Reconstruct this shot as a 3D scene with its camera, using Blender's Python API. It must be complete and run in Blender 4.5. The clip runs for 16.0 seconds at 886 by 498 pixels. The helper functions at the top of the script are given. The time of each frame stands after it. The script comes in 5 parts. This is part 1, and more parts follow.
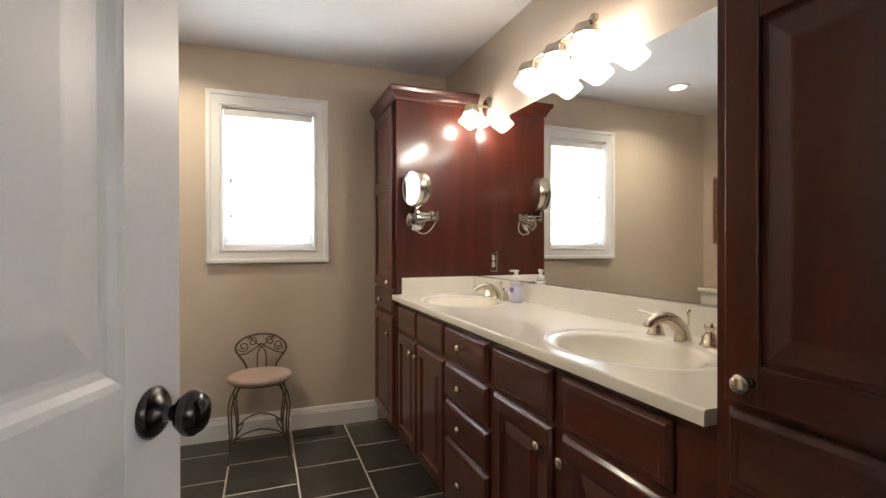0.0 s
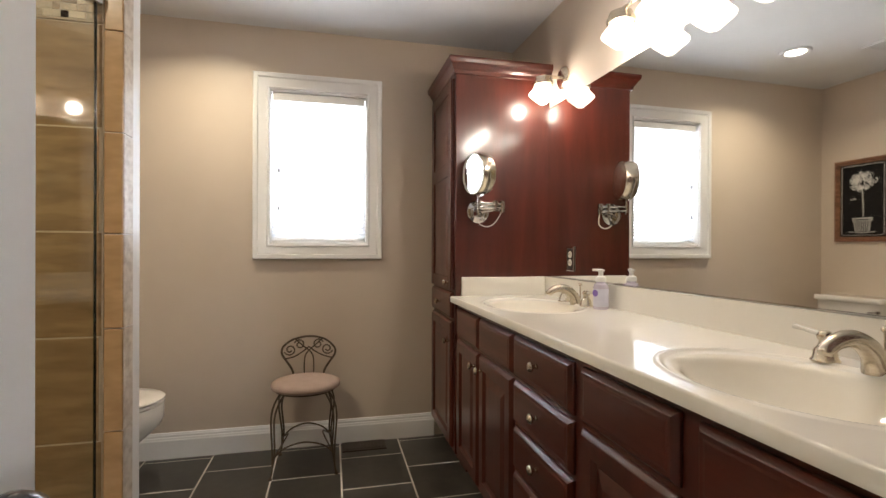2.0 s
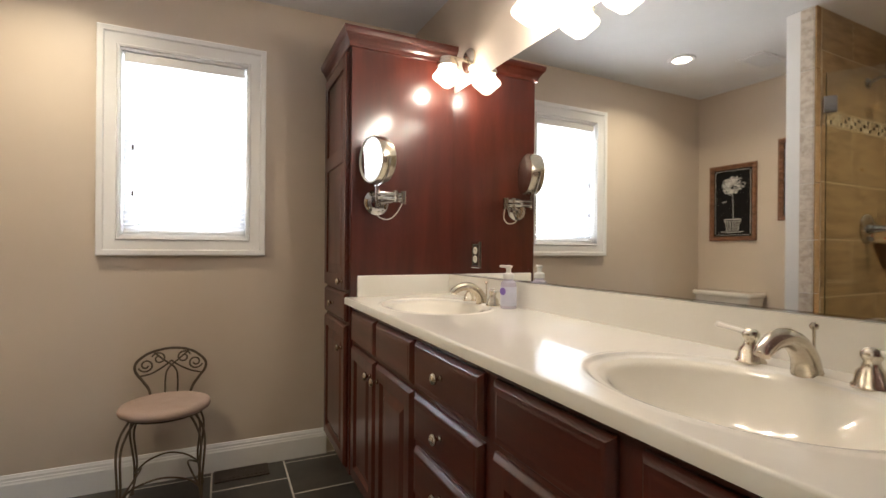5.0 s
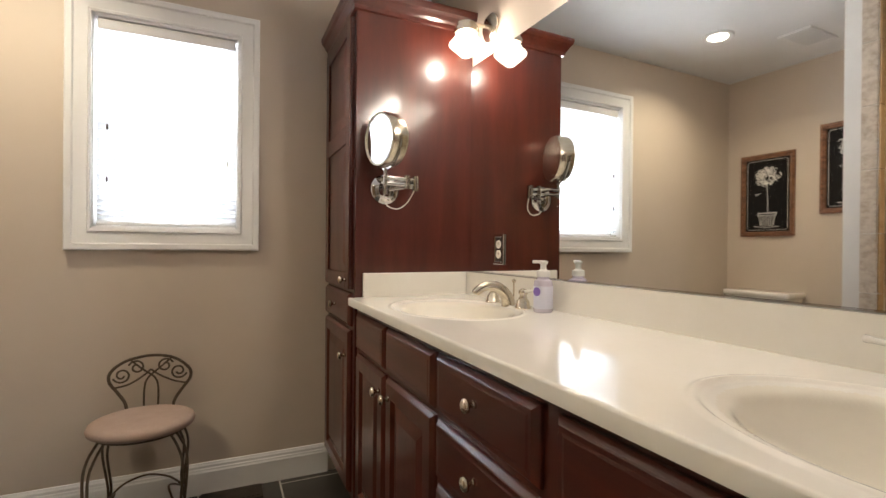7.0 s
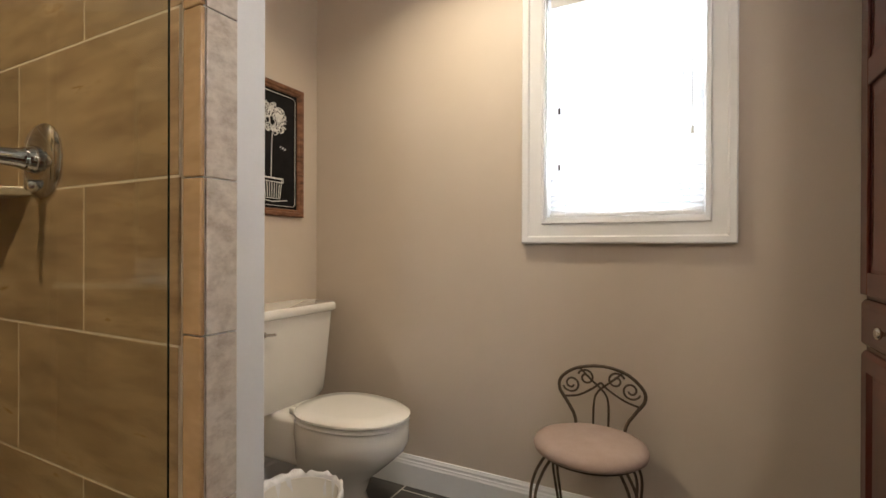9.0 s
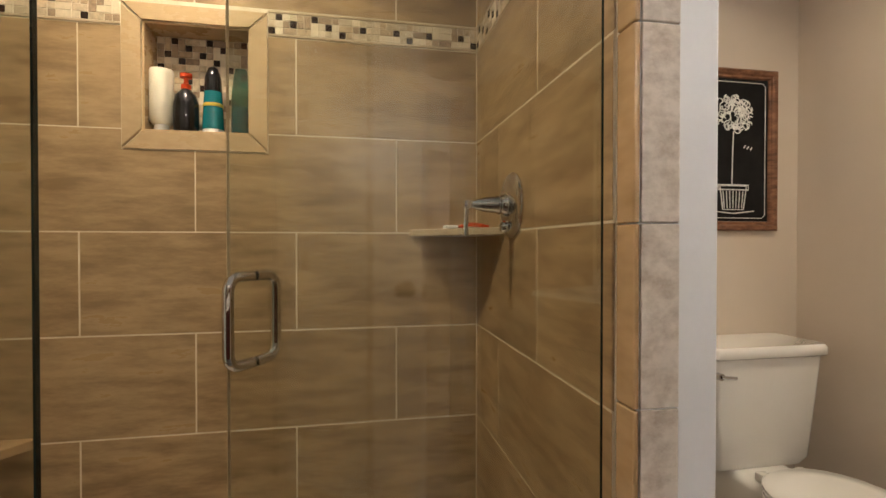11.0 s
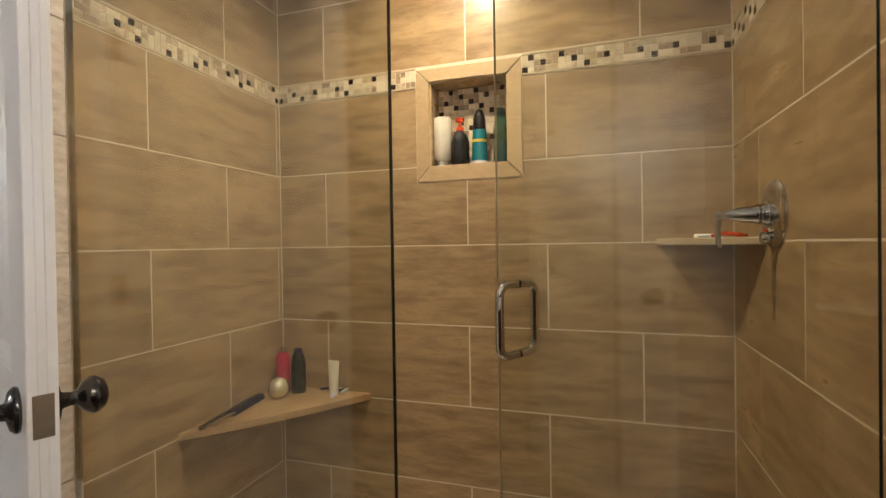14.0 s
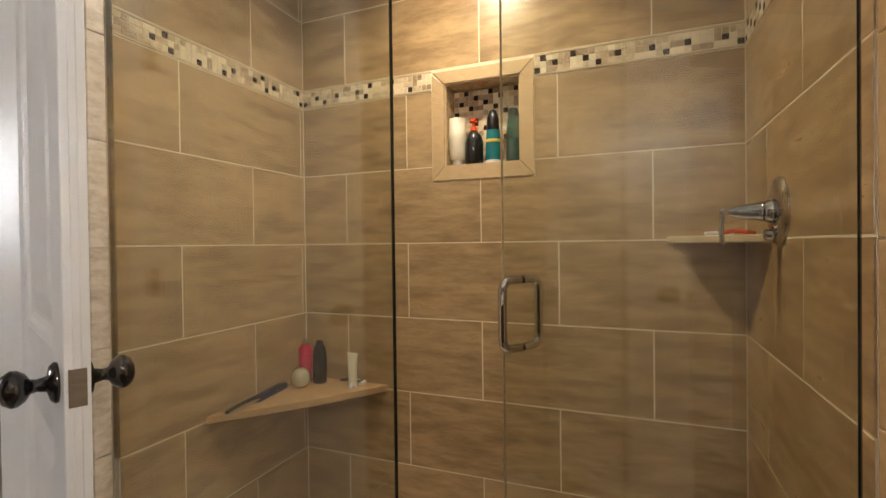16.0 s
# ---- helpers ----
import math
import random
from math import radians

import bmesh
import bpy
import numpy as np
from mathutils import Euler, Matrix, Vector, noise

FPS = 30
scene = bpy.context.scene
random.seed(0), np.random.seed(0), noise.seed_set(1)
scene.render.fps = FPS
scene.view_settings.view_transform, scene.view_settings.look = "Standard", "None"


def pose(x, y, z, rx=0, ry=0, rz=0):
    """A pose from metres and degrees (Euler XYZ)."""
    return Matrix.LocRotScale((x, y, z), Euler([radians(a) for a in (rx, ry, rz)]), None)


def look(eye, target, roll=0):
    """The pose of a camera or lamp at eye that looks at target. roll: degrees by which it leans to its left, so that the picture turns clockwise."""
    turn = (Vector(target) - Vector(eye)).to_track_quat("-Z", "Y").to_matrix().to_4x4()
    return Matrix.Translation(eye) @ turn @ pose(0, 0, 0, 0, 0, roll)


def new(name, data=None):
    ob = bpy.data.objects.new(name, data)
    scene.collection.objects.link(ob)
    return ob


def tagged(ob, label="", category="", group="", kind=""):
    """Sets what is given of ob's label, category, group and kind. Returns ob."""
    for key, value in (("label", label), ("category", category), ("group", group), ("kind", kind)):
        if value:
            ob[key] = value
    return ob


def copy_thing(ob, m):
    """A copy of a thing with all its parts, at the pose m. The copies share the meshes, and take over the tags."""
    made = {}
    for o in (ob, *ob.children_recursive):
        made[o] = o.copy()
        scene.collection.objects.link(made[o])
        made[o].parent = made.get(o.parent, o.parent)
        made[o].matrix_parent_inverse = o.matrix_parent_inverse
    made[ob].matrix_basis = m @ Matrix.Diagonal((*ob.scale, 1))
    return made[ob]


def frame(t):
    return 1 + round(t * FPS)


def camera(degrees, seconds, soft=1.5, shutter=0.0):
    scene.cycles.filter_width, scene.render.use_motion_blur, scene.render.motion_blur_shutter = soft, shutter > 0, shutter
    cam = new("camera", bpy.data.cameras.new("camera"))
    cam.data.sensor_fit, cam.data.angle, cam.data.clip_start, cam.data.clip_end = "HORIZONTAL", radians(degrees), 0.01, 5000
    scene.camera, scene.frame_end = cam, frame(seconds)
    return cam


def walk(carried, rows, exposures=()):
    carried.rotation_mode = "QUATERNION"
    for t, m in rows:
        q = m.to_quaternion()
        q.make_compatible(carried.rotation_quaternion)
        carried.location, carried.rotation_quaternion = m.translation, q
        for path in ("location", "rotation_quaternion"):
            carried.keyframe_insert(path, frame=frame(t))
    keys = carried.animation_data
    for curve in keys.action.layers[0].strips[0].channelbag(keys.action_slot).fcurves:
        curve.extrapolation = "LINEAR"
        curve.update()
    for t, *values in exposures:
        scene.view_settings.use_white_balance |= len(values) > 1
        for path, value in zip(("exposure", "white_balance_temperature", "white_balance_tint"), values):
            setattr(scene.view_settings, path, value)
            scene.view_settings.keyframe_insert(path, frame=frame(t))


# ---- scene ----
cam = camera(86.4, 16.0)
PATH = [
    (0, (0.245, 0.197, 1.195), (0.955, 2.067, 1.186), -0.1),
    (0.5, (0.283, 0.305, 1.19), (0.872, 2.216, 1.184), 0.0),
    (1, (0.299, 0.404, 1.188), (0.799, 2.341, 1.18), 0.1),
    (1.5, (0.32, 0.486, 1.173), (0.785, 2.431, 1.169), 0.2),
    (2, (0.351, 0.543, 1.161), (0.812, 2.489, 1.158), 0.2),
    (2.5, (0.38, 0.598, 1.151), (0.86, 2.54, 1.149), 0.3),
    (3, (0.394, 0.643, 1.153), (0.944, 2.566, 1.148), 0.3),
    (3.5, (0.408, 0.682, 1.148), (1.053, 2.576, 1.147), 0.4),
    (4, (0.421, 0.707, 1.144), (1.157, 2.567, 1.142), 0.4),
    (4.5, (0.432, 0.733, 1.141), (1.24, 2.562, 1.143), 0.4),
    (4.7, (0.435, 0.743, 1.14), (1.269, 2.561, 1.143), 0.5),
    (6.8, (0.512, 1.002, 1.121), (1.383, 2.802, 1.112), 0.4),
    (7, (0.501, 1.043, 1.118), (1.343, 2.857, 1.111), 0.5),
    (7.5, (0.485, 1.184, 1.122), (1.153, 3.069, 1.101), 0.6),
    (8, (0.482, 1.353, 1.103), (0.79, 3.33, 1.09), 0.4),
    (8.5, (0.561, 1.501, 1.083), (0.193, 3.467, 1.076), 0.1),
    (8.9, (0.509, 1.566, 1.072), (-0.309, 3.391, 1.08), 0.1),
    (9, (0.502, 1.588, 1.077), (-0.42, 3.363, 1.072), 0.2),
    (9.5, (0.437, 1.639, 1.081), (-0.824, 3.191, 1.072), 0.3),
    (10, (0.38, 1.685, 1.098), (-1.188, 2.926, 1.095), 0.7),
    (10.2, (0.358, 1.703, 1.114), (-1.338, 2.763, 1.108), 0.7),
    (12.3, (0.485, 1.715, 1.204), (-1.49, 1.402, 1.189), -0.9),
    (12.5, (0.501, 1.711, 1.202), (-1.465, 1.342, 1.191), -0.8),
    (13, (0.542, 1.686, 1.208), (-1.399, 1.206, 1.191), -0.9),
    (13.5, (0.558, 1.678, 1.21), (-1.362, 1.12, 1.193), -0.9),
    (14, (0.562, 1.699, 1.208), (-1.341, 1.083, 1.189), -0.9),
    (14.5, (0.566, 1.724, 1.206), (-1.325, 1.073, 1.185), -0.8),
    (15, (0.574, 1.747, 1.204), (-1.306, 1.065, 1.184), -0.8),
    (15.5, (0.583, 1.762, 1.204), (-1.287, 1.051, 1.183), -0.8),
    (16, (0.588, 1.785, 1.199), (-1.267, 1.039, 1.179), -0.7),
]
walk(cam, [(t, look(eye, target, roll)) for t, eye, target, roll in PATH],
     exposures=((0, 0.1), (7.5, 0.1), (8.5, 0.15), (10.2, 0.15), (12.3, 0.32), (16, 0.32)))

# ---- light ----
world = bpy.data.worlds.new("sky")
scene.world = world
world.use_nodes = True
wn = world.node_tree.nodes
sky = wn.new("ShaderNodeTexSky")
sky.sky_type, sky.sun_disc, sky.sun_elevation, sky.sun_rotation = "NISHITA", False, radians(40), radians(150)
world.node_tree.links.new(sky.outputs[0], wn["Background"].inputs[0])
wn["Background"].inputs[1].default_value = 0.12


def area_lamp(name, m, sx, sy, watts, colour, spread=180):
    d = bpy.data.lights.new(name, "AREA")
    d.shape, d.size, d.size_y, d.energy, d.color, d.spread = "RECTANGLE", sx, sy, watts, colour, radians(spread)
    o = new(name, d)
    o.matrix_world = m
    return o


WINDOW_W, BEDROOM_W, SHADE_L, BULB_W, CAN_W, SHOWER_W = 480.0, 2200.0, 1.15, 12.6, 8.5, 12.0
area_lamp("window_daylight", look((0.28, 4.1, 1.66), (0.28, 2.0, 1.5)), 3.0, 2.6, WINDOW_W, (0.94, 0.965, 1.0))


area_lamp("bedroom_daylight", look((1.3, -3.2, 1.8), (1.3, 0.0, 1.4)), 4.8, 2.2, BEDROOM_W, (0.90, 0.95, 1.0))


def can_lamp(name, x, y, z, watts, spread):
    d = bpy.data.lights.new(name, "AREA")
    d.shape, d.size, d.energy, d.color, d.spread = "DISK", 0.09, watts, (1.0, 0.86, 0.63), radians(spread)
    o = new(name, d)
    o.matrix_world = pose(x, y, z)


CEIL = 2.43
can_lamp("toilet_can_light", -0.27, 2.92, CEIL - 0.014, CAN_W, 140)
can_lamp("shower_can_light", -0.72, 1.22, CEIL - 0.014, SHOWER_W, 150)


def bulb(y, x, z):
    """The lamp inside a frosted shade."""
    d = bpy.data.lights.new("vanity_bulb", "POINT")
    d.energy, d.color, d.shadow_soft_size = BULB_W, (1.0, 0.92, 0.85), 0.032
    new("vanity_bulb", d).location = (x, y, z)


BAR_Y, BAR_X, BAR_Z = (2.094, 1.887, 1.686), 1.393, 1.950
SCONCE_Y, SCONCE_X, SCONCE_Z = 2.739, 1.384, 1.934
for y in BAR_Y:
    bulb(y, BAR_X, BAR_Z)
bulb(SCONCE_Y, SCONCE_X, SCONCE_Z)


# ---- materials ----
def mat(name, col, rough=0.5, metal=0.0, col2=None, scale=6.0, stretch=(1, 1, 1), detail=4.0, lo=0.35, hi=0.7, bump=0.0, bscale=80.0,
        coat=0.0, piece=0.0, rvar=0.08, spec=0.5, emit=0.0, emit_col=None, trans=0.0, fine=0.06, coat_rough=0.05):
    m = bpy.data.materials.new(name)
    m.use_nodes = True
    n, k = m.node_tree.nodes, m.node_tree.links
    p = n["Principled BSDF"]
    tc, info, add = n.new("ShaderNodeTexCoord"), n.new("ShaderNodeObjectInfo"), n.new("ShaderNodeVectorMath")
    mul = n.new("ShaderNodeVectorMath")
    mul.operation, mul.inputs[1].default_value = "SCALE", (0, 0, 0)
    comb = n.new("ShaderNodeCombineXYZ")
    for i in range(3):
        k.new(info.outputs["Random"], comb.inputs[i])
    k.new(comb.outputs[0], mul.inputs[0])
    mul.inputs["Scale"].default_value = 17.0 if piece > 0 else 0.0
    k.new(tc.outputs["Object"], add.inputs[0])
    k.new(mul.outputs[0], add.inputs[1])
    mp = n.new("ShaderNodeMapping")
    mp.inputs["Scale"].default_value = stretch
    k.new(add.outputs[0], mp.inputs[0])
    n1 = n.new("ShaderNodeTexNoise")
    n1.inputs["Scale"].default_value, n1.inputs["Detail"].default_value, n1.inputs["Roughness"].default_value = scale, detail, 0.62
    k.new(mp.outputs[0], n1.inputs["Vector"])
    ramp = n.new("ShaderNodeMapRange")
    ramp.inputs[1].default_value, ramp.inputs[2].default_value = lo, hi
    k.new(n1.outputs[0], ramp.inputs[0])
    mix = n.new("ShaderNodeMix")
    mix.data_type = "RGBA"
    c2 = col2 or tuple(c * 0.86 for c in col)
    mix.inputs[6].default_value, mix.inputs[7].default_value = (*col, 1), (*c2, 1)
    k.new(ramp.outputs[0], mix.inputs[0])
    n2 = n.new("ShaderNodeTexNoise")
    n2.inputs["Scale"].default_value, n2.inputs["Detail"].default_value = bscale, 3.0
    k.new(mp.outputs[0], n2.inputs["Vector"])
    hsv = n.new("ShaderNodeHueSaturation")
    k.new(mix.outputs[2], hsv.inputs["Color"])
    val = n.new("ShaderNodeMath")
    val.operation = "MULTIPLY_ADD"
    val.inputs[1].default_value, val.inputs[2].default_value = fine * 2, 1 - fine
    k.new(n2.outputs[0], val.inputs[0])
    val2 = n.new("ShaderNodeMath")
    val2.operation = "MULTIPLY_ADD"
    val2.inputs[1].default_value = piece
    k.new(info.outputs["Random"], val2.inputs[0])
    k.new(val.outputs[0], val2.inputs[2])
    k.new(val2.outputs[0], hsv.inputs["Value"])
    k.new(hsv.outputs[0], p.inputs["Base Color"])
    rr = n.new("ShaderNodeMapRange")
    rr.inputs[3].default_value, rr.inputs[4].default_value = max(0.02, rough - rvar), min(1, rough + rvar)
    k.new(n1.outputs[0], rr.inputs[0])
    k.new(rr.outputs[0], p.inputs["Roughness"])
    p.inputs["Metallic"].default_value, p.inputs["Specular IOR Level"].default_value = metal, spec
    p.inputs["Coat Weight"].default_value, p.inputs["Coat Roughness"].default_value = coat, coat_rough
    if trans:
        p.inputs["Transmission Weight"].default_value = trans
    if emit:
        p.inputs["Emission Color"].default_value, p.inputs["Emission Strength"].default_value = (*(emit_col or col), 1), emit
    if bump:
        b = n.new("ShaderNodeBump")
        b.inputs["Strength"].default_value, b.inputs["Distance"].default_value = bump, 0.002
        k.new(n2.outputs[0], b.inputs["Height"])
        k.new(b.outputs[0], p.inputs["Normal"])
    return m


def glass_mat(name, tint, rough=0.0, f0=0.04):
    m = bpy.data.materials.new(name)
    m.use_nodes = True
    n, k = m.node_tree.nodes, m.node_tree.links
    n.remove(n["Principled BSDF"])
    tr, gl, fr, mx = n.new("ShaderNodeBsdfTransparent"), n.new("ShaderNodeBsdfGlossy"), n.new("ShaderNodeMath"), n.new("ShaderNodeMixShader")
    lw, pw = n.new("ShaderNodeLayerWeight"), n.new("ShaderNodeMath")
    lw.inputs[0].default_value = 0.5
    pw.operation, pw.inputs[1].default_value = "POWER", 5.0
    fr.operation, fr.inputs[1].default_value, fr.inputs[2].default_value = "MULTIPLY_ADD", 1 - f0, f0
    k.new(lw.outputs["Facing"], pw.inputs[0])
    k.new(pw.outputs[0], fr.inputs[0])
    tr.inputs[0].default_value = (*tint, 1)
    gl.inputs["Roughness"].default_value = rough
    k.new(fr.outputs[0], mx.inputs[0])
    k.new(tr.outputs[0], mx.inputs[1])
    k.new(gl.outputs[0], mx.inputs[2])
    k.new(mx.outputs[0], n["Material Output"].inputs[0])
    return m


M_WALL = mat("greige_wall_paint", (0.575, 0.49, 0.405), 0.5, col2=(0.545, 0.46, 0.375), scale=1.6, bump=0.12, bscale=260, fine=0.02)
M_CEIL = mat("white_ceiling_paint", (0.74, 0.745, 0.76), 0.8, col2=(0.69, 0.695, 0.71), scale=2, bump=0.15, bscale=200, fine=0.02)
M_WHITE = mat("white_trim_paint", (0.79, 0.785, 0.78), 0.32, col2=(0.75, 0.745, 0.74), scale=5, bump=0.03, bscale=120, fine=0.02)
M_WOOD = mat("dark_cherry_wood", (0.090, 0.0158, 0.0086), 0.38, col2=(0.050, 0.0086, 0.0052), scale=3.2, stretch=(4, 4, 0.5), detail=6, bscale=60, coat=0.85, spec=0.3, coat_rough=0.15, fine=0.10, rvar=0.04)
M_WOOD_H = mat("dark_cherry_wood_horizontal", (0.090, 0.0158, 0.0086), 0.38, col2=(0.050, 0.0086, 0.0052), scale=3.2, stretch=(4, 0.5, 4), detail=6, bscale=60, coat=0.85, spec=0.3, coat_rough=0.15, fine=0.10, rvar=0.04)
M_DARK = mat("dark_cabinet_recess", (0.02, 0.007, 0.005), 0.6, scale=8)
M_COUNTER = mat("cream_cultured_marble", (0.84, 0.815, 0.76), 0.07, col2=(0.81, 0.78, 0.71), scale=3.5, fine=0.015, coat=0.12, rvar=0.012)
M_BASIN = mat("bone_cultured_marble", (0.82, 0.78, 0.69), 0.09, col2=(0.79, 0.745, 0.645), scale=3.5, fine=0.015, coat=0.2, rvar=0.03)
M_CERAMIC = mat("white_ceramic", (0.80, 0.775, 0.73), 0.1, col2=(0.78, 0.75, 0.70), scale=3, fine=0.01, coat=0.5, rvar=0.03)
M_NICKEL = mat("brushed_nickel", (0.66, 0.60, 0.50), 0.24, 1.0, col2=(0.58, 0.52, 0.43), scale=20, stretch=(1, 1, 6), fine=0.05)
M_CHROME = mat("polished_chrome", (0.62, 0.62, 0.63), 0.05, 1.0, scale=12, fine=0.02, rvar=0.03)
M_BLACK_METAL = mat("dark_oiled_bronze", (0.06, 0.055, 0.055), 0.18, 0.9, col2=(0.10, 0.095, 0.09), scale=14, fine=0.1)
M_IRON = mat("brown_wrought_iron", (0.085, 0.062, 0.042), 0.5, 0.5, col2=(0.13, 0.095, 0.06), scale=30, bump=0.2, bscale=120, fine=0.15)
M_FABRIC = mat("mauve_beige_upholstery", (0.40, 0.30, 0.255), 0.9, col2=(0.36, 0.265, 0.225), scale=14, bump=0.5, bscale=420, fine=0.12, spec=0.2)
M_TILE = mat("tan_stone_look_tile", (0.365, 0.248, 0.131), 0.28, col2=(0.210, 0.134, 0.066), scale=2.2, stretch=(2.2, 2.2, 9.5), detail=5, lo=0.37, hi=0.65, bump=0.0, bscale=14, piece=0.18, fine=0.04, rvar=0.02)
M_TRIM_TILE = mat("tan_bullnose_tile", (0.45, 0.29, 0.152), 0.24, col2=(0.33, 0.205, 0.10), scale=5, stretch=(2, 2, 5), detail=6, bump=0.05, bscale=40, piece=0.1, fine=0.1)
M_GREY_TILE = mat("grey_veined_edge_tile", (0.60, 0.53, 0.45), 0.35, col2=(0.36, 0.285, 0.22), scale=16, stretch=(1, 1.6, 2.2), detail=8, lo=0.42, hi=0.72, bump=0.08, bscale=50, piece=0.1, fine=0.1)
M_GROUT = mat("pale_beige_grout", (0.70, 0.605, 0.45), 0.85, col2=(0.58, 0.485, 0.345), scale=12, bump=0.3, bscale=300, spec=0.2)
M_FLOOR_GROUT = mat("light_grey_floor_grout", (0.62, 0.59, 0.54), 0.85, col2=(0.5, 0.47, 0.42), scale=10, bump=0.3, bscale=300, spec=0.2)
M_SLATE = mat("charcoal_floor_tile", (0.026, 0.023, 0.020), 0.38, col2=(0.052, 0.046, 0.039), scale=5, detail=7, bump=0.25, bscale=24, piece=0.25, fine=0.25)
M_NICHE = mat("cream_tan_niche_tile", (0.46, 0.33, 0.19), 0.28, col2=(0.36, 0.25, 0.135), scale=5, stretch=(2, 2, 5), detail=6, piece=0.1, fine=0.06)
M_BONE = mat("cream_stone_shelf", (0.50, 0.395, 0.26), 0.3, col2=(0.38, 0.285, 0.175), scale=10, stretch=(1, 1, 3), detail=6, fine=0.06)
M_GLASS = glass_mat("clear_shower_glass", (0.955, 0.975, 0.958), f0=0.06)
M_EDGE = mat("dark_green_glass_edge", (0.012, 0.02, 0.017), 0.15, scale=5)
M_PANE = glass_mat("window_glass", (0.97, 0.98, 0.98))
M_CLEAR = glass_mat("clear_plastic", (0.9, 0.9, 0.93), 0.05)
M_MIRROR = mat("silvered_mirror", (0.90, 0.91, 0.90), 0.0, 1.0, col2=(0.90, 0.91, 0.90), rvar=0.0, fine=0.0)
M_MIRROR.node_tree.nodes["Principled BSDF"].inputs["Roughness"].default_value = 0.02
for _l in list(M_MIRROR.node_tree.links):
    if _l.to_socket.name == "Roughness":
        M_MIRROR.node_tree.links.remove(_l)
M_SHADE = mat("frosted_glass_shade", (0.30, 0.28, 0.24), 0.35, emit=SHADE_L, emit_col=(1.0, 0.88, 0.70))
_n, _k = M_SHADE.node_tree.nodes, M_SHADE.node_tree.links
_tp, _mx = _n.new("ShaderNodeBsdfTransparent"), _n.new("ShaderNodeMixShader")
_tp.inputs[0].default_value, _mx.inputs[0].default_value = (1.0, 0.97, 0.92, 1), 0.42
_k.new(_n["Principled BSDF"].outputs[0], _mx.inputs[1])
_k.new(_tp.outputs[0], _mx.inputs[2])
_k.new(_mx.outputs[0], _n["Material Output"].inputs[0])
M_BULB = mat("lit_can_lens", (0.9, 0.87, 0.8), 0.4, emit=14.0, emit_col=(1.0, 0.90, 0.74))
M_BLIND = mat("white_vinyl_blind", (0.82, 0.83, 0.84), 0.5, col2=(0.78, 0.79, 0.80), scale=8, fine=0.02)
_n, _k = M_BLIND.node_tree.nodes, M_BLIND.node_tree.links
_tl, _mx = _n.new("ShaderNodeBsdfTranslucent"), _n.new("ShaderNodeMixShader")
_tl.inputs[0].default_value, _mx.inputs[0].default_value = (0.93, 0.95, 1.0, 1), 0.30
_k.new(_n["Principled BSDF"].outputs[0], _mx.inputs[1])
_k.new(_tl.outputs[0], _mx.inputs[2])
_k.new(_mx.outputs[0], _n["Material Output"].inputs[0])
M_BLACK = mat("black_chalkboard", (0.008, 0.0075, 0.0075), 0.7, col2=(0.014, 0.013, 0.013), scale=16, fine=0.1, spec=0.12)
M_CHALK = mat("chalk_white_drawing", (0.82, 0.80, 0.76), 0.8, col2=(0.50, 0.48, 0.45), scale=90, fine=0.2)
M_FRAME = mat("copper_brown_frame", (0.27, 0.125, 0.065), 0.38, 0.35, col2=(0.10, 0.042, 0.022), scale=22, stretch=(1, 1, 3), fine=0.15)
M_BROWN = mat("dark_brown_metal", (0.05, 0.036, 0.026), 0.45, 0.4, scale=20, fine=0.1)
M_BAG = mat("white_plastic_liner", (0.75, 0.75, 0.77), 0.35, col2=(0.66, 0.66, 0.69), scale=25, bump=0.5, bscale=40)
M_PLASTIC = mat("ivory_plastic", (0.78, 0.75, 0.68), 0.35, fine=0.01)
M_HALL = mat("hall_carpet", (0.42, 0.36, 0.29), 0.95, col2=(0.34, 0.29, 0.23), scale=30, bump=0.6, bscale=300, fine=0.2, spec=0.1)


# ---- building helpers ----
ORG = {}


def thing(name, x=0, y=0, z=0, rz=0, label="", category="", group="", kind="", local=False):
    e = new(name)
    e.empty_display_size = 0.05
    e.matrix_basis = pose(x, y, z, 0, 0, rz)
    ORG[e] = Vector((0, 0, 0)) if (local or rz) else Vector((x, y, z))
    return tagged(e, label, category, group, kind)


def part(name, bm, material, parent=None, label="", smooth=False, category="", group="", kind="", at=None):
    """One mesh object; its coordinates are the world's, or its thing's own where that is turned."""
    org = ORG.get(parent, Vector((0, 0, 0)))
    base = Vector(at) if at is not None else (org if parent is not None else None)
    if base is None:
        zs = [v.co.z for v in bm.verts]
        cx = sum(v.co.x for v in bm.verts) / len(bm.verts)
        cy = sum(v.co.y for v in bm.verts) / len(bm.verts)
        base = Vector((cx, cy, min(zs)))
    bmesh.ops.translate(bm, verts=bm.verts[:], vec=-base)
    me = bpy.data.meshes.new(name)
    bm.normal_update()
    bm.to_mesh(me)
    bm.free()
    me.materials.append(material)
    if smooth:
        me.shade_smooth() if smooth is True else me.set_sharp_from_angle(angle=radians(smooth))
        if smooth is not True:
            me.polygons.foreach_set("use_smooth", [True] * len(me.polygons))
    ob = new(name, me)
    ob.location = base - org
    ORG[ob] = base
    if parent is not None:
        ob.parent = parent
    return tagged(ob, label, category, group, kind)


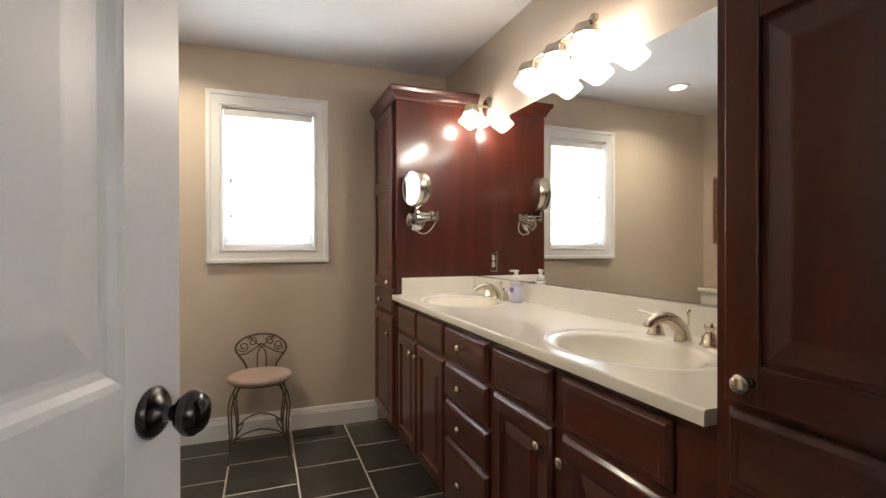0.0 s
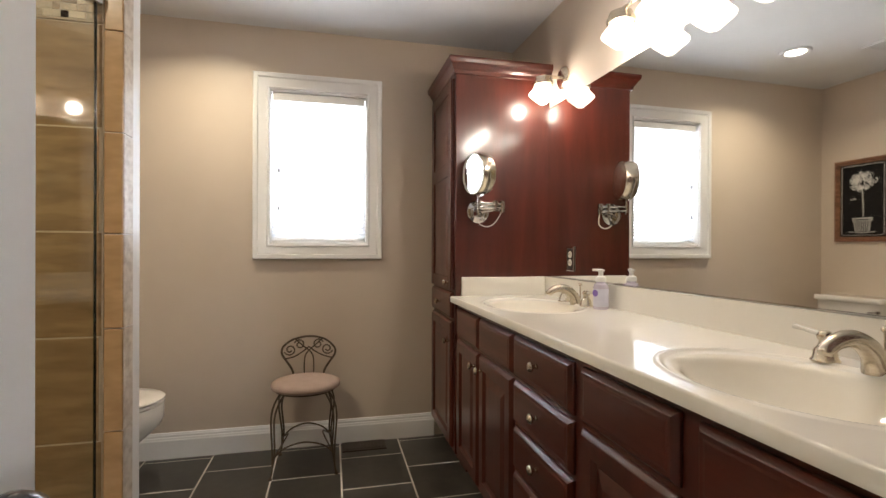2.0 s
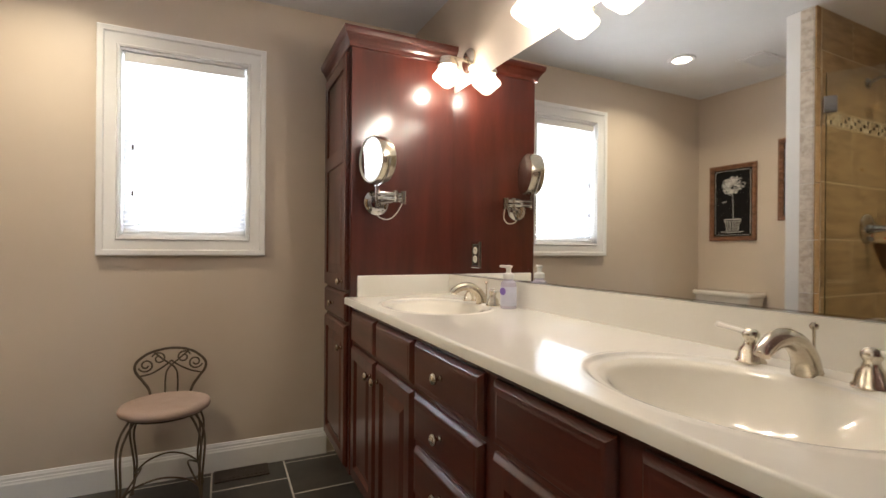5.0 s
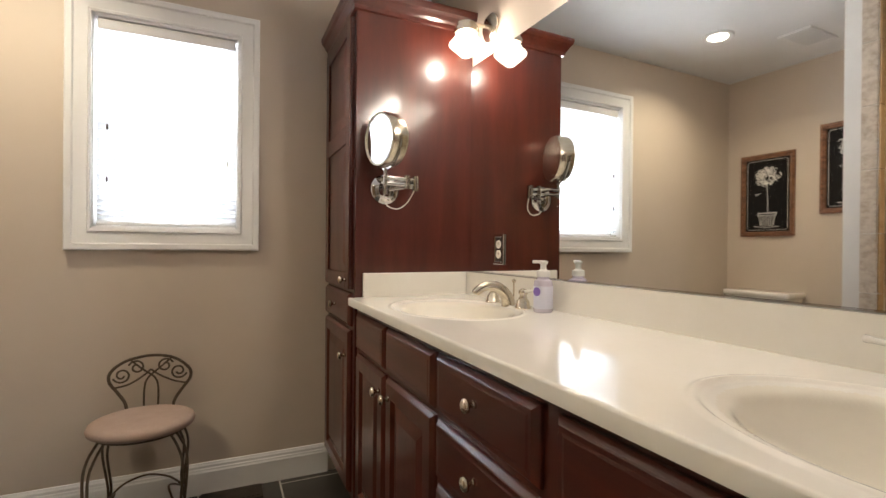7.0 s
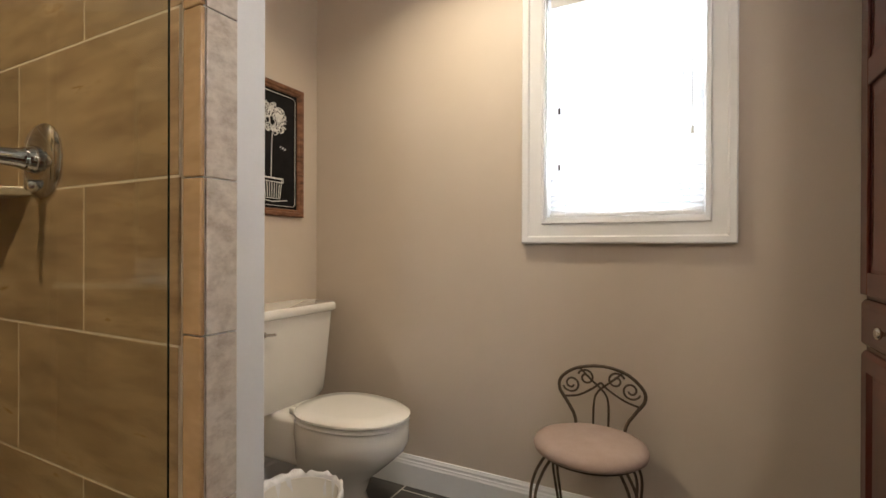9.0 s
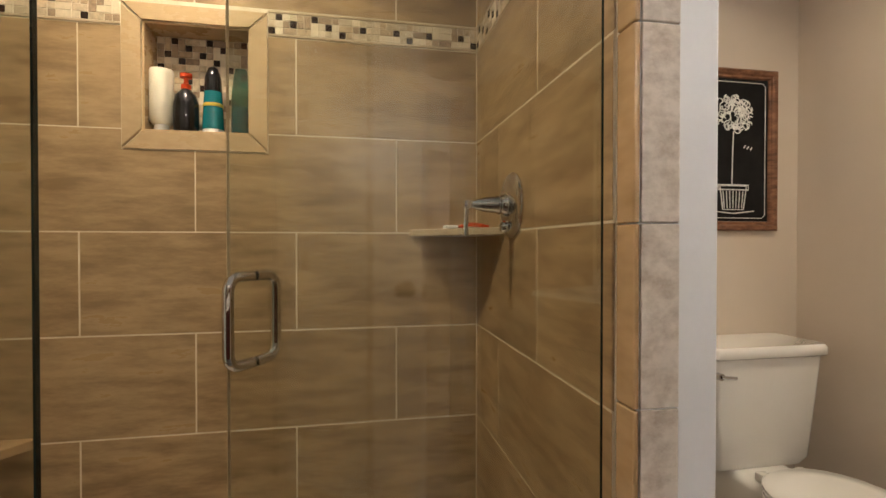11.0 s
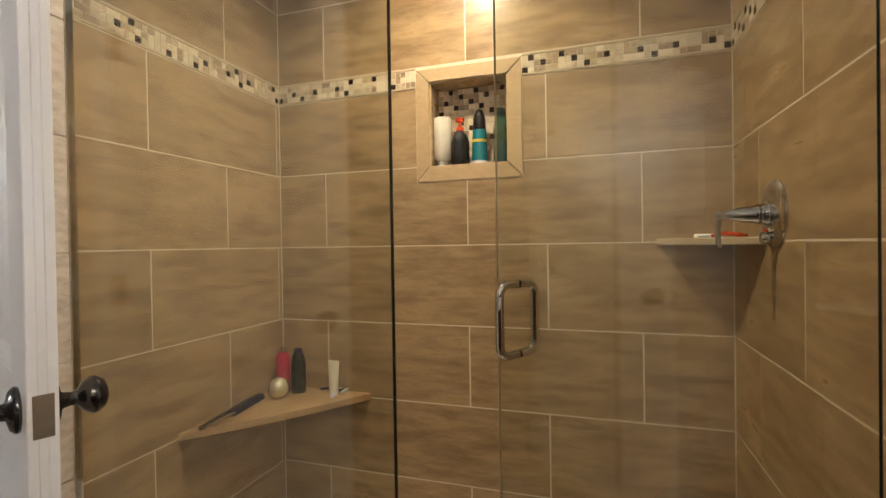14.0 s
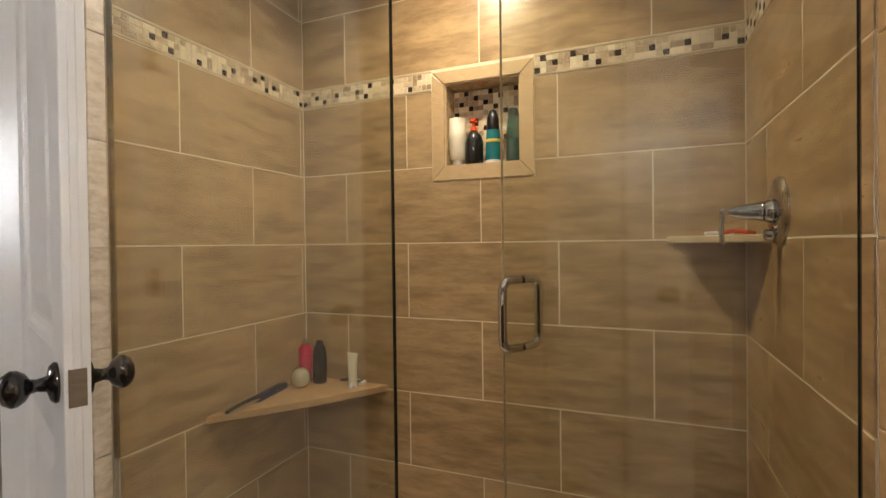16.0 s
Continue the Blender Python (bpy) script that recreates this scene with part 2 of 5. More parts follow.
def box(x0, x1, y0, y1, z0, z1, bevel=0.0, seg=2, bm=None):
    own = bmesh.new()
    r = bmesh.ops.create_cube(own, size=1.0)
    bmesh.ops.scale(own, vec=(abs(x1 - x0), abs(y1 - y0), abs(z1 - z0)), verts=own.verts[:])
    bmesh.ops.translate(own, vec=((x0 + x1) / 2, (y0 + y1) / 2, (z0 + z1) / 2), verts=own.verts[:])
    if bevel:
        bmesh.ops.bevel(own, geom=own.edges[:], offset=bevel, segments=seg, profile=0.5, affect="EDGES")
    return merge(bm, own)


def merge(bm, own):
    if bm is None:
        return own
    me = bpy.data.meshes.new("tmp")
    own.to_mesh(me)
    own.free()
    bm.from_mesh(me)
    bpy.data.meshes.remove(me)
    return bm


def lathe(profile, seg=24, m=None, bm=None):
    """Turns (radius, height) pairs round z."""
    own = bmesh.new()
    rings = []
    for r, z in profile:
        if r < 1e-6:
            rings.append([own.verts.new((0, 0, z))])
        else:
            rings.append([own.verts.new((r * math.cos(2 * math.pi * i / seg), r * math.sin(2 * math.pi * i / seg), z)) for i in range(seg)])
    for a, b in zip(rings, rings[1:]):
        for i in range(seg):
            j = (i + 1) % seg
            if len(a) == 1 and len(b) > 1:
                own.faces.new((a[0], b[j], b[i]))
            elif len(b) == 1 and len(a) > 1:
                own.faces.new((a[i], a[j], b[0]))
            elif len(a) > 1:
                own.faces.new((a[i], a[j], b[j], b[i]))
    bmesh.ops.recalc_face_normals(own, faces=own.faces[:])
    if m is not None:
        own.transform(m)
    return merge(bm, own)


def tube(points, radius, seg=8, closed=False, bm=None, radii=None, flat=1.0):
    """A round bar along points."""
    own = bmesh.new()
    pts = [Vector(p) for p in points]
    n = len(pts)
    rings, side = [], None
    for i, p in enumerate(pts):
        d = (pts[(i + 1) % n] - pts[i - 1]) if closed else (pts[min(i + 1, n - 1)] - pts[max(i - 1, 0)])
        d.normalize()
        if side is None:
            side = d.orthogonal().normalized()
        side = (side - d * side.dot(d)).normalized()
        up = d.cross(side)
        r = radii[i] if radii else radius
        rings.append([own.verts.new(p + side * r * math.cos(2 * math.pi * k / seg) + up * r * flat * math.sin(2 * math.pi * k / seg)) for k in range(seg)])
    for i in range(n if closed else n - 1):
        a, b = rings[i], rings[(i + 1) % n]
        for k in range(seg):
            own.faces.new((a[k], a[(k + 1) % seg], b[(k + 1) % seg], b[k]))
    if not closed:
        own.faces.new(rings[0][::-1])
        own.faces.new(rings[-1])
    bmesh.ops.recalc_face_normals(own, faces=own.faces[:])
    return merge(bm, own)


def arc(c, r, a0, a1, n, u, v):
    c, u, v = Vector(c), Vector(u), Vector(v)
    return [c + u * r * math.cos(radians(a0 + (a1 - a0) * i / n)) + v * r * math.sin(radians(a0 + (a1 - a0) * i / n)) for i in range(n + 1)]


def spline(points, n=8):
    """A smooth line through points."""
    p = [Vector(q) for q in points]
    out = []
    for i in range(len(p) - 1):
        a, b, c, d = p[max(i - 1, 0)], p[i], p[i + 1], p[min(i + 2, len(p) - 1)]
        for j in range(n):
            t = j / n
            out.append(0.5 * ((2 * b) + (c - a) * t + (2 * a - 5 * b + 4 * c - d) * t * t + (3 * b - a - 3 * c + d) * t ** 3))
    return out + [p[-1]]


def loft(rings, close_ends=True, bm=None):
    own = bmesh.new()
    vs = [[own.verts.new(p) for p in r] for r in rings]
    n = len(vs[0])
    for a, b in zip(vs, vs[1:]):
        for k in range(n):
            own.faces.new((a[k], a[(k + 1) % n], b[(k + 1) % n], b[k]))
    if close_ends:
        own.faces.new(vs[0][::-1])
        own.faces.new(vs[-1])
    bmesh.ops.recalc_face_normals(own, faces=own.faces[:])
    return merge(bm, own)


def panel_x(xf, xb, y0, y1, z0, z1, rail=0.055, groove=0.012, raised=True):
    """A framed door or drawer front that faces -x, with a raised field; xf is its face."""
    own = bmesh.new()
    def ring(i, x):
        return [(x, y0 + i, z0 + i), (x, y1 - i, z0 + i), (x, y1 - i, z1 - i), (x, y0 + i, z1 - i)]
    e = 0.006
    rs = [ring(0, xb), ring(0, xf + e * 2), ring(e * 0.35, xf + e * 1.5), ring(e * 1.5, xf + e * 0.35), ring(e * 2, xf)]
    if raised:
        rs += [ring(rail, xf), ring(rail + 0.004, xf + 0.006), ring(rail + 0.010, xf + groove), ring(rail + 0.016, xf + groove), ring(rail + 0.046, xf + 0.003), ring(rail + 0.05, xf + 0.002)]
    else:
        rs += [ring(0.020, xf), ring(0.026, xf - 0.001)]
    return loft(rs)


def knob_bm(x, y, z, ax=(-1, 0, 0), r=0.016, bm=None):
    """A round cabinet knob whose stem starts at the point and goes along ax."""
    m = Matrix.Translation((x, y, z)) @ Vector(ax).to_track_quat("Z", "Y").to_matrix().to_4x4()
    return lathe([(0, 0), (0.009, 0), (0.0065, 0.006), (0.0055, 0.013), (0.009, 0.017), (r * 0.95, 0.020), (r, 0.024), (r * 0.85, 0.029), (r * 0.4, 0.032), (0, 0.0325)], 20, m, bm)


def poly_prism(pts, z0, z1, bevel=0.0, bm=None):
    own = bmesh.new()
    f = own.faces.new([own.verts.new((x, y, z0)) for x, y in pts])
    r = bmesh.ops.extrude_face_region(own, geom=[f])
    bmesh.ops.translate(own, vec=(0, 0, z1 - z0), verts=[v for v in r["geom"] if isinstance(v, bmesh.types.BMVert)])
    bmesh.ops.recalc_face_normals(own, faces=own.faces[:])
    if bevel:
        bmesh.ops.bevel(own, geom=own.edges[:], offset=bevel, segments=2, profile=0.5, affect="EDGES")
    return merge(bm, own)


# ---- structure ----
XW, XE, YN, YS = -1.175, 1.50, 3.42, 0.33
WIN = (0.003, 0.559, 1.183, 2.077)
NICHE = (1.093, 1.398, 1.507, 1.835)
GLASS_X, JAMB_X = -0.31, -0.25
PART_Y0, PART_Y1 = 2.1315, 2.268


def structure(name, bm, material, label, category="wall", **k):
    return part(name, bm, material, None, label, kind="structure", category=category, at=(0, 0, 0), **k)


b = box(XW - 0.12, WIN[0], YN, YN + 0.14, 0, CEIL)
box(WIN[1], XE + 0.12, YN, YN + 0.14, 0, CEIL, bm=b)
box(WIN[0], WIN[1], YN, YN + 0.14, 0, WIN[2], bm=b)
box(WIN[0], WIN[1], YN, YN + 0.14, WIN[3], CEIL, bm=b)
structure("wall_north", b, M_WALL, "greige painted wall with a small window")
def ex(y):
    """The inner face of the east wall, a little out of square."""
    return XE + (2.89 - y) * 0.014


def slant(y0, y1, d0, d1, z0, z1):
    """A prism along the east wall between d0 and d1 in front of its face."""
    return poly_prism([(ex(y0) - d0, y0), (ex(y0) - d1, y0), (ex(y1) - d1, y1), (ex(y1) - d0, y1)], z0, z1)


structure("wall_east", poly_prism([(ex(0.21), 0.21), (XE + 0.16, 0.21), (XE + 0.16, YN), (ex(YN), YN)], 0, CEIL), M_WALL, "greige painted wall behind the vanity mirror")
b = box(XW - 0.12, XW, YS - 0.1, NICHE[0], 0, CEIL)
box(XW - 0.12, XW, NICHE[1], YN, 0, CEIL, bm=b)
box(XW - 0.12, XW, NICHE[0], NICHE[1], 0, NICHE[2], bm=b)
box(XW - 0.12, XW, NICHE[0], NICHE[1], NICHE[3], CEIL, bm=b)
box(XW - 0.12, XW - 0.095, NICHE[0], NICHE[1], NICHE[2], NICHE[3], bm=b)
structure("wall_west", b, M_WALL, "greige painted wall behind toilet and shower")
structure("wall_partition", box(XW, JAMB_X - 0.006, PART_Y0, PART_Y1, 0, CEIL, 0.003), M_WHITE, "white painted end of the shower partition wall")
structure("wall_alcove_face", box(XW, JAMB_X - 0.02, PART_Y1, PART_Y1 + 0.006, 0, CEIL), M_WALL, "greige painted side of the toilet alcove")
DOOR_X0, DOOR_X1 = -0.150, 0.84
b = box(XW, JAMB_X - 0.006, YS - 0.12, 0.396, 0, CEIL)
structure("wall_south_shower", b, M_WALL, "wall behind the shower")
b = box(DOOR_X1 + 0.02, XE + 0.02, YS - 0.12, YS, 0, CEIL)
box(DOOR_X0 - 0.008, DOOR_X1 + 0.02, YS - 0.12, YS, 2.06, CEIL, bm=b)
box(JAMB_X - 0.006, DOOR_X0 - 0.008, YS - 0.12, YS, 0, CEIL, bm=b)
structure("wall_south", b, M_WALL, "greige painted wall with the bathroom doorway")
structure("door_jamb_hinge", box(DOOR_X0 - 0.008, DOOR_X0 + 0.010, YS - 0.13, YS + 0.003, 0, 2.06, 0.002), M_WHITE, "white painted door jamb with hinges", "door frame")
structure("door_casing_hinge", box(JAMB_X + 0.002, DOOR_X0 - 0.002, YS, YS + 0.017, 0, 2.13, 0.005), M_WHITE, "white moulded door casing beside the shower", "trim")
b = box(DOOR_X1, DOOR_X1 + 0.02, YS - 0.13, YS + 0.002, 0, 2.06, 0.002)
box(DOOR_X0, DOOR_X1 + 0.02, YS - 0.13, YS + 0.002, 2.04, 2.06, bm=b)
structure("door_jamb", b, M_WHITE, "white painted door jamb", "door frame")
b = box(DOOR_X1 + 0.012, DOOR_X1 + 0.075, YS, YS + 0.016, 0, 2.13, 0.004)
box(DOOR_X0, DOOR_X1 + 0.012, YS, YS + 0.016, 2.045, 2.13, 0.004, bm=b)
structure("door_casing", b, M_WHITE, "white moulded door casing", "trim")
structure("ceiling", box(XW - 0.12, XE + 0.16, YS - 0.12, YN + 0.14, CEIL, CEIL + 0.1), M_CEIL, "flat white painted ceiling", "ceiling")
floor = structure("floor", box(XW - 0.12, XE + 0.12, YS - 0.12, YN + 0.1, -0.1, -0.0006), M_FLOOR_GROUT, "charcoal stone-look floor tiles with light grout", "floor")
structure("bedroom_floor", box(-1.3, 3.7, -2.72, YS - 0.12, -0.1, 0.0), M_HALL, "beige carpet in the room outside the door", "floor")
BW = ((1.38, 1.68), (3.08, 3.66))
b = box(-1.42, BW[0][0], -2.72, -2.6, 0, CEIL)
box(BW[0][1], BW[1][0], -2.72, -2.6, 0, CEIL, bm=b)
box(BW[1][1], 3.82, -2.72, -2.6, 0, CEIL, bm=b)
for q in BW:
    box(*q, -2.72, -2.6, 0, 1.27, bm=b)
    box(*q, -2.72, -2.6, 2.15, CEIL, bm=b)
structure("wall_bedroom_south", b, M_WALL, "plain wall with two windows in the outer room")
structure("wall_bedroom_west", box(-1.42, -1.3, -2.6, YS - 0.12, 0, CEIL), M_WALL, "plain wall of the outer room")
structure("wall_bedroom_east", box(3.7, 3.82, -2.6, YS, 0, CEIL), M_WALL, "plain wall of the outer room")
structure("wall_bedroom_north", box(XE + 0.16, 3.7, YS - 0.12, YS, 0, CEIL), M_WALL, "plain wall of the outer room")
structure("bedroom_ceiling", box(-1.42, 3.82, -2.72, YS - 0.12, CEIL, CEIL + 0.1), M_CEIL, "flat white ceiling of the outer room", "ceiling")
for i, (a, c) in enumerate(BW):
    w = thing("window_%d" % (i + 2), (a + c) / 2, -2.6, 1.27, label="white bedroom window with a divided sash", category="window", kind="structure")
    b = box(a, a + 0.05, -2.68, -2.63, 1.27, 2.15)
    box(c - 0.05, c, -2.68, -2.63, 1.27, 2.15, bm=b)
    for z in (1.27, 1.685, 2.10):
        box(a + 0.05, c - 0.05, -2.68, -2.63, z, z + 0.05, bm=b)
    for z in (1.49, 1.91):
        box(a + 0.05, c - 0.05, -2.66, -2.645, z, z + 0.018, bm=b)
    part("sash", b, M_WHITE, w)


def baseboard(name, x0, x1, y0, y1, axis):
    """A stepped baseboard; the wall lies on its far side along axis."""
    own = bmesh.new()
    prof = [(0, 0), (0.016, 0), (0.016, 0.098), (0.013, 0.105), (0.012, 0.112), (0.009, 0.116), (0.009, 0.126), (0.006, 0.132), (0.004, 0.138), (0, 0.14)]
    if axis == "y":
        rings = [[(x, y1 - d, z) for d, z in prof] for x in (x0, x1)]
    else:
        rings = [[(x0 + d, y, z) for d, z in prof] for y in (y0, y1)]
    own.free()
    structure(name, loft(rings), M_WHITE, "white stepped wooden baseboard", "baseboard")


baseboard("baseboard_north", XW + 0.017, 0.975, 0, YN, "y")
baseboard("baseboard_west", XW, 0, PART_Y1 + 0.006, YN, "x")

# window: casing, jamb, sashes, glass
win = thing("window_1", 0.28, YN, WIN[2], label="white picture-framed bathroom window with closed sash", category="window", kind="structure")
W0, W1, Z0, Z1 = WIN


def casing():
    own = bmesh.new()
    prof = [(0.0, 0.0), (0.0, 0.014), (0.010, 0.017), (0.014, 0.010), (0.058, 0.018), (0.064, 0.026), (0.083, 0.028), (0.088, 0.025), (0.088, 0.0)]
    rings = []
    for d, p in prof:
        y = YN - p
        rings.append([(W0 - d, y, Z0 - d), (W1 + d, y, Z0 - d), (W1 + d, y, Z1 + d), (W0 - d, y, Z1 + d)])
    own.free()
    return loft(rings, close_ends=False)


part("window_frame", casing(), M_WHITE, win, "white moulded casing", smooth=20)
b = box(W0, W0 + 0.005, YN, YN + 0.13, Z0, Z1)
box(W1 - 0.005, W1, YN, YN + 0.13, Z0, Z1, bm=b)
box(W0 + 0.005, W1 - 0.005, YN, YN + 0.13, Z0, Z0 + 0.012, bm=b)
box(W0 + 0.005, W1 - 0.005, YN, YN + 0.13, Z1 - 0.012, Z1, bm=b)
part("jamb_lining", b, M_WHITE, win)
for i, (za, zb, yy) in enumerate(((Z0 + 0.012, 1.645, YN + 0.075), (1.615, Z1 - 0.012, YN + 0.10))):
    b = box(W0 + 0.005, W0 + 0.05, yy, yy + 0.022, za, zb)
    box(W1 - 0.05, W1 - 0.005, yy, yy + 0.022, za, zb, bm=b)
    box(W0 + 0.05, W1 - 0.05, yy, yy + 0.022, za, za + 0.04, bm=b)
    box(W0 + 0.05, W1 - 0.05, yy, yy + 0.022, zb - 0.035, zb, bm=b)
    s = part("sash", b, M_WHITE, win)
    g = part("pane", box(W0 + 0.05, W1 - 0.05, yy + 0.009, yy + 0.013, za + 0.04, zb - 0.035), M_PANE, s)
    g.visible_shadow = False

blind = thing("window_blind", 0.28, YN + 0.035, Z0 + 0.012, label="white slatted mini blind lowered and glowing with daylight", category="blind")
part("head_rail", box(W0 + 0.015, W1 - 0.015, YN + 0.01, YN + 0.05, Z1 - 0.06, Z1 - 0.014, 0.004), M_WHITE, blind)
part("bottom_rail", box(W0 + 0.010, W1 - 0.010, YN + 0.022, YN + 0.048, Z0 + 0.016, Z0 + 0.030, 0.004), M_WHITE, blind)
slat_me = None
z = Z0 + 0.050
while z < Z1 - 0.065:
    if slat_me is None:
        rings = []
        for x in (W0 + 0.010, W1 - 0.010):
            rings.append([(x, YN + 0.035 + 0.0125 * math.cos(radians(a)) * u, z + 0.0125 * math.sin(radians(a)) * u + 0.0015 * (1 - u * u) + o)
                          for a, o, us in ((-38, 0.0, (-1, -0.5, 0, 0.5, 1)), (-38, 0.0006, (1, 0.5, 0, -0.5, -1))) for u in us])
        slat_me = part("slat", loft(rings), M_BLIND, blind, at=(0.28, YN + 0.035, z))
        slat = slat_me
    else:
        slat = slat_me.copy()
        scene.collection.objects.link(slat)
        slat.location = Vector((0.28, YN + 0.035, z)) - ORG[blind]
    z += 0.0215
for x in (W0 + 0.075, W1 - 0.075):
    part("ladder_cord", tube([(x, YN + 0.02, Z0 + 0.02), (x, YN + 0.02, Z1 - 0.05)], 0.0012, 6), M_BLIND, blind)
b = tube([(W1 - 0.045, YN + 0.012, Z1 - 0.05), (W1 - 0.045, YN + 0.012, 1.50)], 0.0012, 6)
lathe([(0, 0), (0.006, 0), (0.005, 0.02), (0.002, 0.028), (0, 0.028)], 10, Matrix.Translation((W1 - 0.045, YN + 0.012, 1.475)), b)
part("pull_cord", b, M_PLASTIC, blind)
for zz in (1.60, 1.38):
    part("tassel", lathe([(0, 0), (0.004, 0), (0.004, 0.02), (0, 0.026)], 8, Matrix.Translation((W0 + 0.05, YN + 0.014, zz))), M_BROWN, blind)
part("tilt_cord", tube([(W0 + 0.05, YN + 0.014, 1.38), (W0 + 0.05, YN + 0.014, Z1 - 0.05)], 0.001, 6), M_BLIND, blind)

# ---- shower: grout beds, tiles ----
ROWS = [-0.02, 0.285, 0.590, 0.897, 1.205, 1.510, 1.815, 1.897, 2.205, 2.43]
BAND = (1.815, 1.897)
NF = (1.040, 1.450, 1.452, 1.886)      # the niche's tiled surround


b = box(XW, XW + 0.0088, 0.396, NICHE[0], 0, CEIL)
box(XW, XW + 0.0088, NICHE[1], PART_Y0, 0, CEIL, bm=b)
box(XW, XW + 0.0088, NICHE[0], NICHE[1], 0, NICHE[2], bm=b)
box(XW, XW + 0.0088, NICHE[0], NICHE[1], NICHE[3], CEIL, bm=b)
bed_w = structure("shower_wall_back", b, M_GROUT, "tan stone-look shower tiles laid in half bond", "tiled wall")
bed_s = structure("shower_wall_south", box(XW + 0.0088, -0.302, 0.396, 0.4048, 0, CEIL), M_GROUT, "tan stone-look shower tiles laid in half bond", "tiled wall")
bed_n = structure("shower_wall_valve", box(XW + 0.0088, -0.302, PART_Y0 - 0.0088, PART_Y0, 0, CEIL), M_GROUT, "tan stone-look shower tiles laid in half bond", "tiled wall")


def wall_tiles(bed, a_min, a_max, start_a, start_b, place, hole=None, top=CEIL):
    """place(a0, a1, z0, z1) makes the bevelled tile between those edges."""
    rows = [(z0, z1) for z0, z1 in zip(ROWS, ROWS[1:]) if (z0, z1) != BAND]
    for i, (z0, z1) in enumerate(rows):
        a = (start_a, start_b)[i % 2]
        while a > a_min:
            a -= 0.61
        while a < a_max:
            r = [(max(a, a_min), min(a + 0.61, a_max), max(z0, 0), z1)]
            if r[0][1] - r[0][0] > 0.012:
                place(bed, *r[0], hole)
            a += 0.61


G = 0.0019


def tile_w(bed, a0, a1, z0, z1, hole):
    """A tile of the back wall, notched where it meets the niche's surround."""
    x, y, at = (XW + 0.004, XW + 0.0095), (a0 + G, a1 - G), (XW, (a0 + a1) / 2, (z0 + z1) / 2)
    h0, h1, g0, g1 = max(a0, hole[0]), min(a1, hole[1]), max(z0, hole[2]), min(z1, hole[3])
    if h0 >= h1 or g0 >= g1:
        part("tile", box(*x, *y, z0 + G, z1 - G, 0.0012, 1), M_TILE, bed, at=at)
        return
    bm, low, high = None, z0 + G, z1 - G
    if g0 - G > low:
        bm = box(*x, *y, low, g0 - G)
        low = g0 - G
    if high > g1 + G:
        bm = box(*x, *y, g1 + G, high, bm=bm) if bm else box(*x, *y, g1 + G, high)
        high = g1 + G
    for s0, s1 in ((y[0], h0 - G), (h1 + G, y[1])):
        if s1 - s0 > 0.008:
            bm = box(*x, s0, s1, low, high, bm=bm) if bm else box(*x, s0, s1, low, high)
    if bm:
        part("tile", bm, M_TILE, bed, at=at)


def tile_s(bed, a0, a1, z0, z1, hole):
    part("tile", box(a0 + G, a1 - G, 0.400, 0.4055, z0 + G, z1 - G, 0.0012, 1), M_TILE, bed, at=((a0 + a1) / 2, 0.396, (z0 + z1) / 2))


def tile_n(bed, a0, a1, z0, z1, hole):
    part("tile", box(a0 + G, a1 - G, PART_Y0 - 0.0095, PART_Y0 - 0.004, z0 + G, z1 - G, 0.0012, 1), M_TILE, bed, at=((a0 + a1) / 2, PART_Y0, (z0 + z1) / 2))


def surround(bed):
    """Bullnose pieces mitred round the niche, its lined box and back."""
    y0, y1, z0, z1 = NICHE
    o0, o1, p0, p1 = NF
    x0, x1 = XW + 0.004, XW + 0.013
    for pts in (((o0, p0), (o1, p0), (y1, z0), (y0, z0)), ((o0, p1), (y0, z1), (y1, z1), (o1, p1)), ((o0, p0), (y0, z0), (y0, z1), (o0, p1)), ((o1, p0), (o1, p1), (y1, z1), (y1, z0))):
        cy, cz = sum(p[0] for p in pts) / 4, sum(p[1] for p in pts) / 4
        q = [(cy + (p[0] - cy) * 0.994, cz + (p[1] - cz) * 0.994) for p in pts]
        q2 = [(cy + (p[0] - cy) * 0.975, cz + (p[1] - cz) * 0.96) for p in pts]
        part("surround_tile", loft([[(x0, *p) for p in q], [(x1 - 0.003, *p) for p in q], [(x1, *p) for p in q2]]), M_NICHE, bed, at=(XW, cy, cz))
    t = 0.006
    for r in ((y0, y0 + t, z0, z1), (y1 - t, y1, z0, z1), (y0 + t, y1 - t, z0, z0 + t), (y0 + t, y1 - t, z1 - t, z1)):
        part("niche_tile", box(XW - 0.090, XW + 0.003, *r), M_NICHE, bed, at=(XW, r[0], r[2]))


M_MOS = [mat("mosaic_" + n, c, r, col2=tuple(v * f for v in c), scale=60, fine=0.1, piece=0.25) for n, c, r, f in (
    ("cream", (0.54, 0.43, 0.29), 0.35, 0.62), ("sand", (0.46, 0.34, 0.21), 0.35, 0.55), ("grey", (0.33, 0.235, 0.15), 0.3, 0.6),
    ("dark", (0.030, 0.018, 0.013), 0.08, 0.6), ("bone", (0.58, 0.49, 0.35), 0.3, 0.85))]
P = 0.0213
CELL = {}


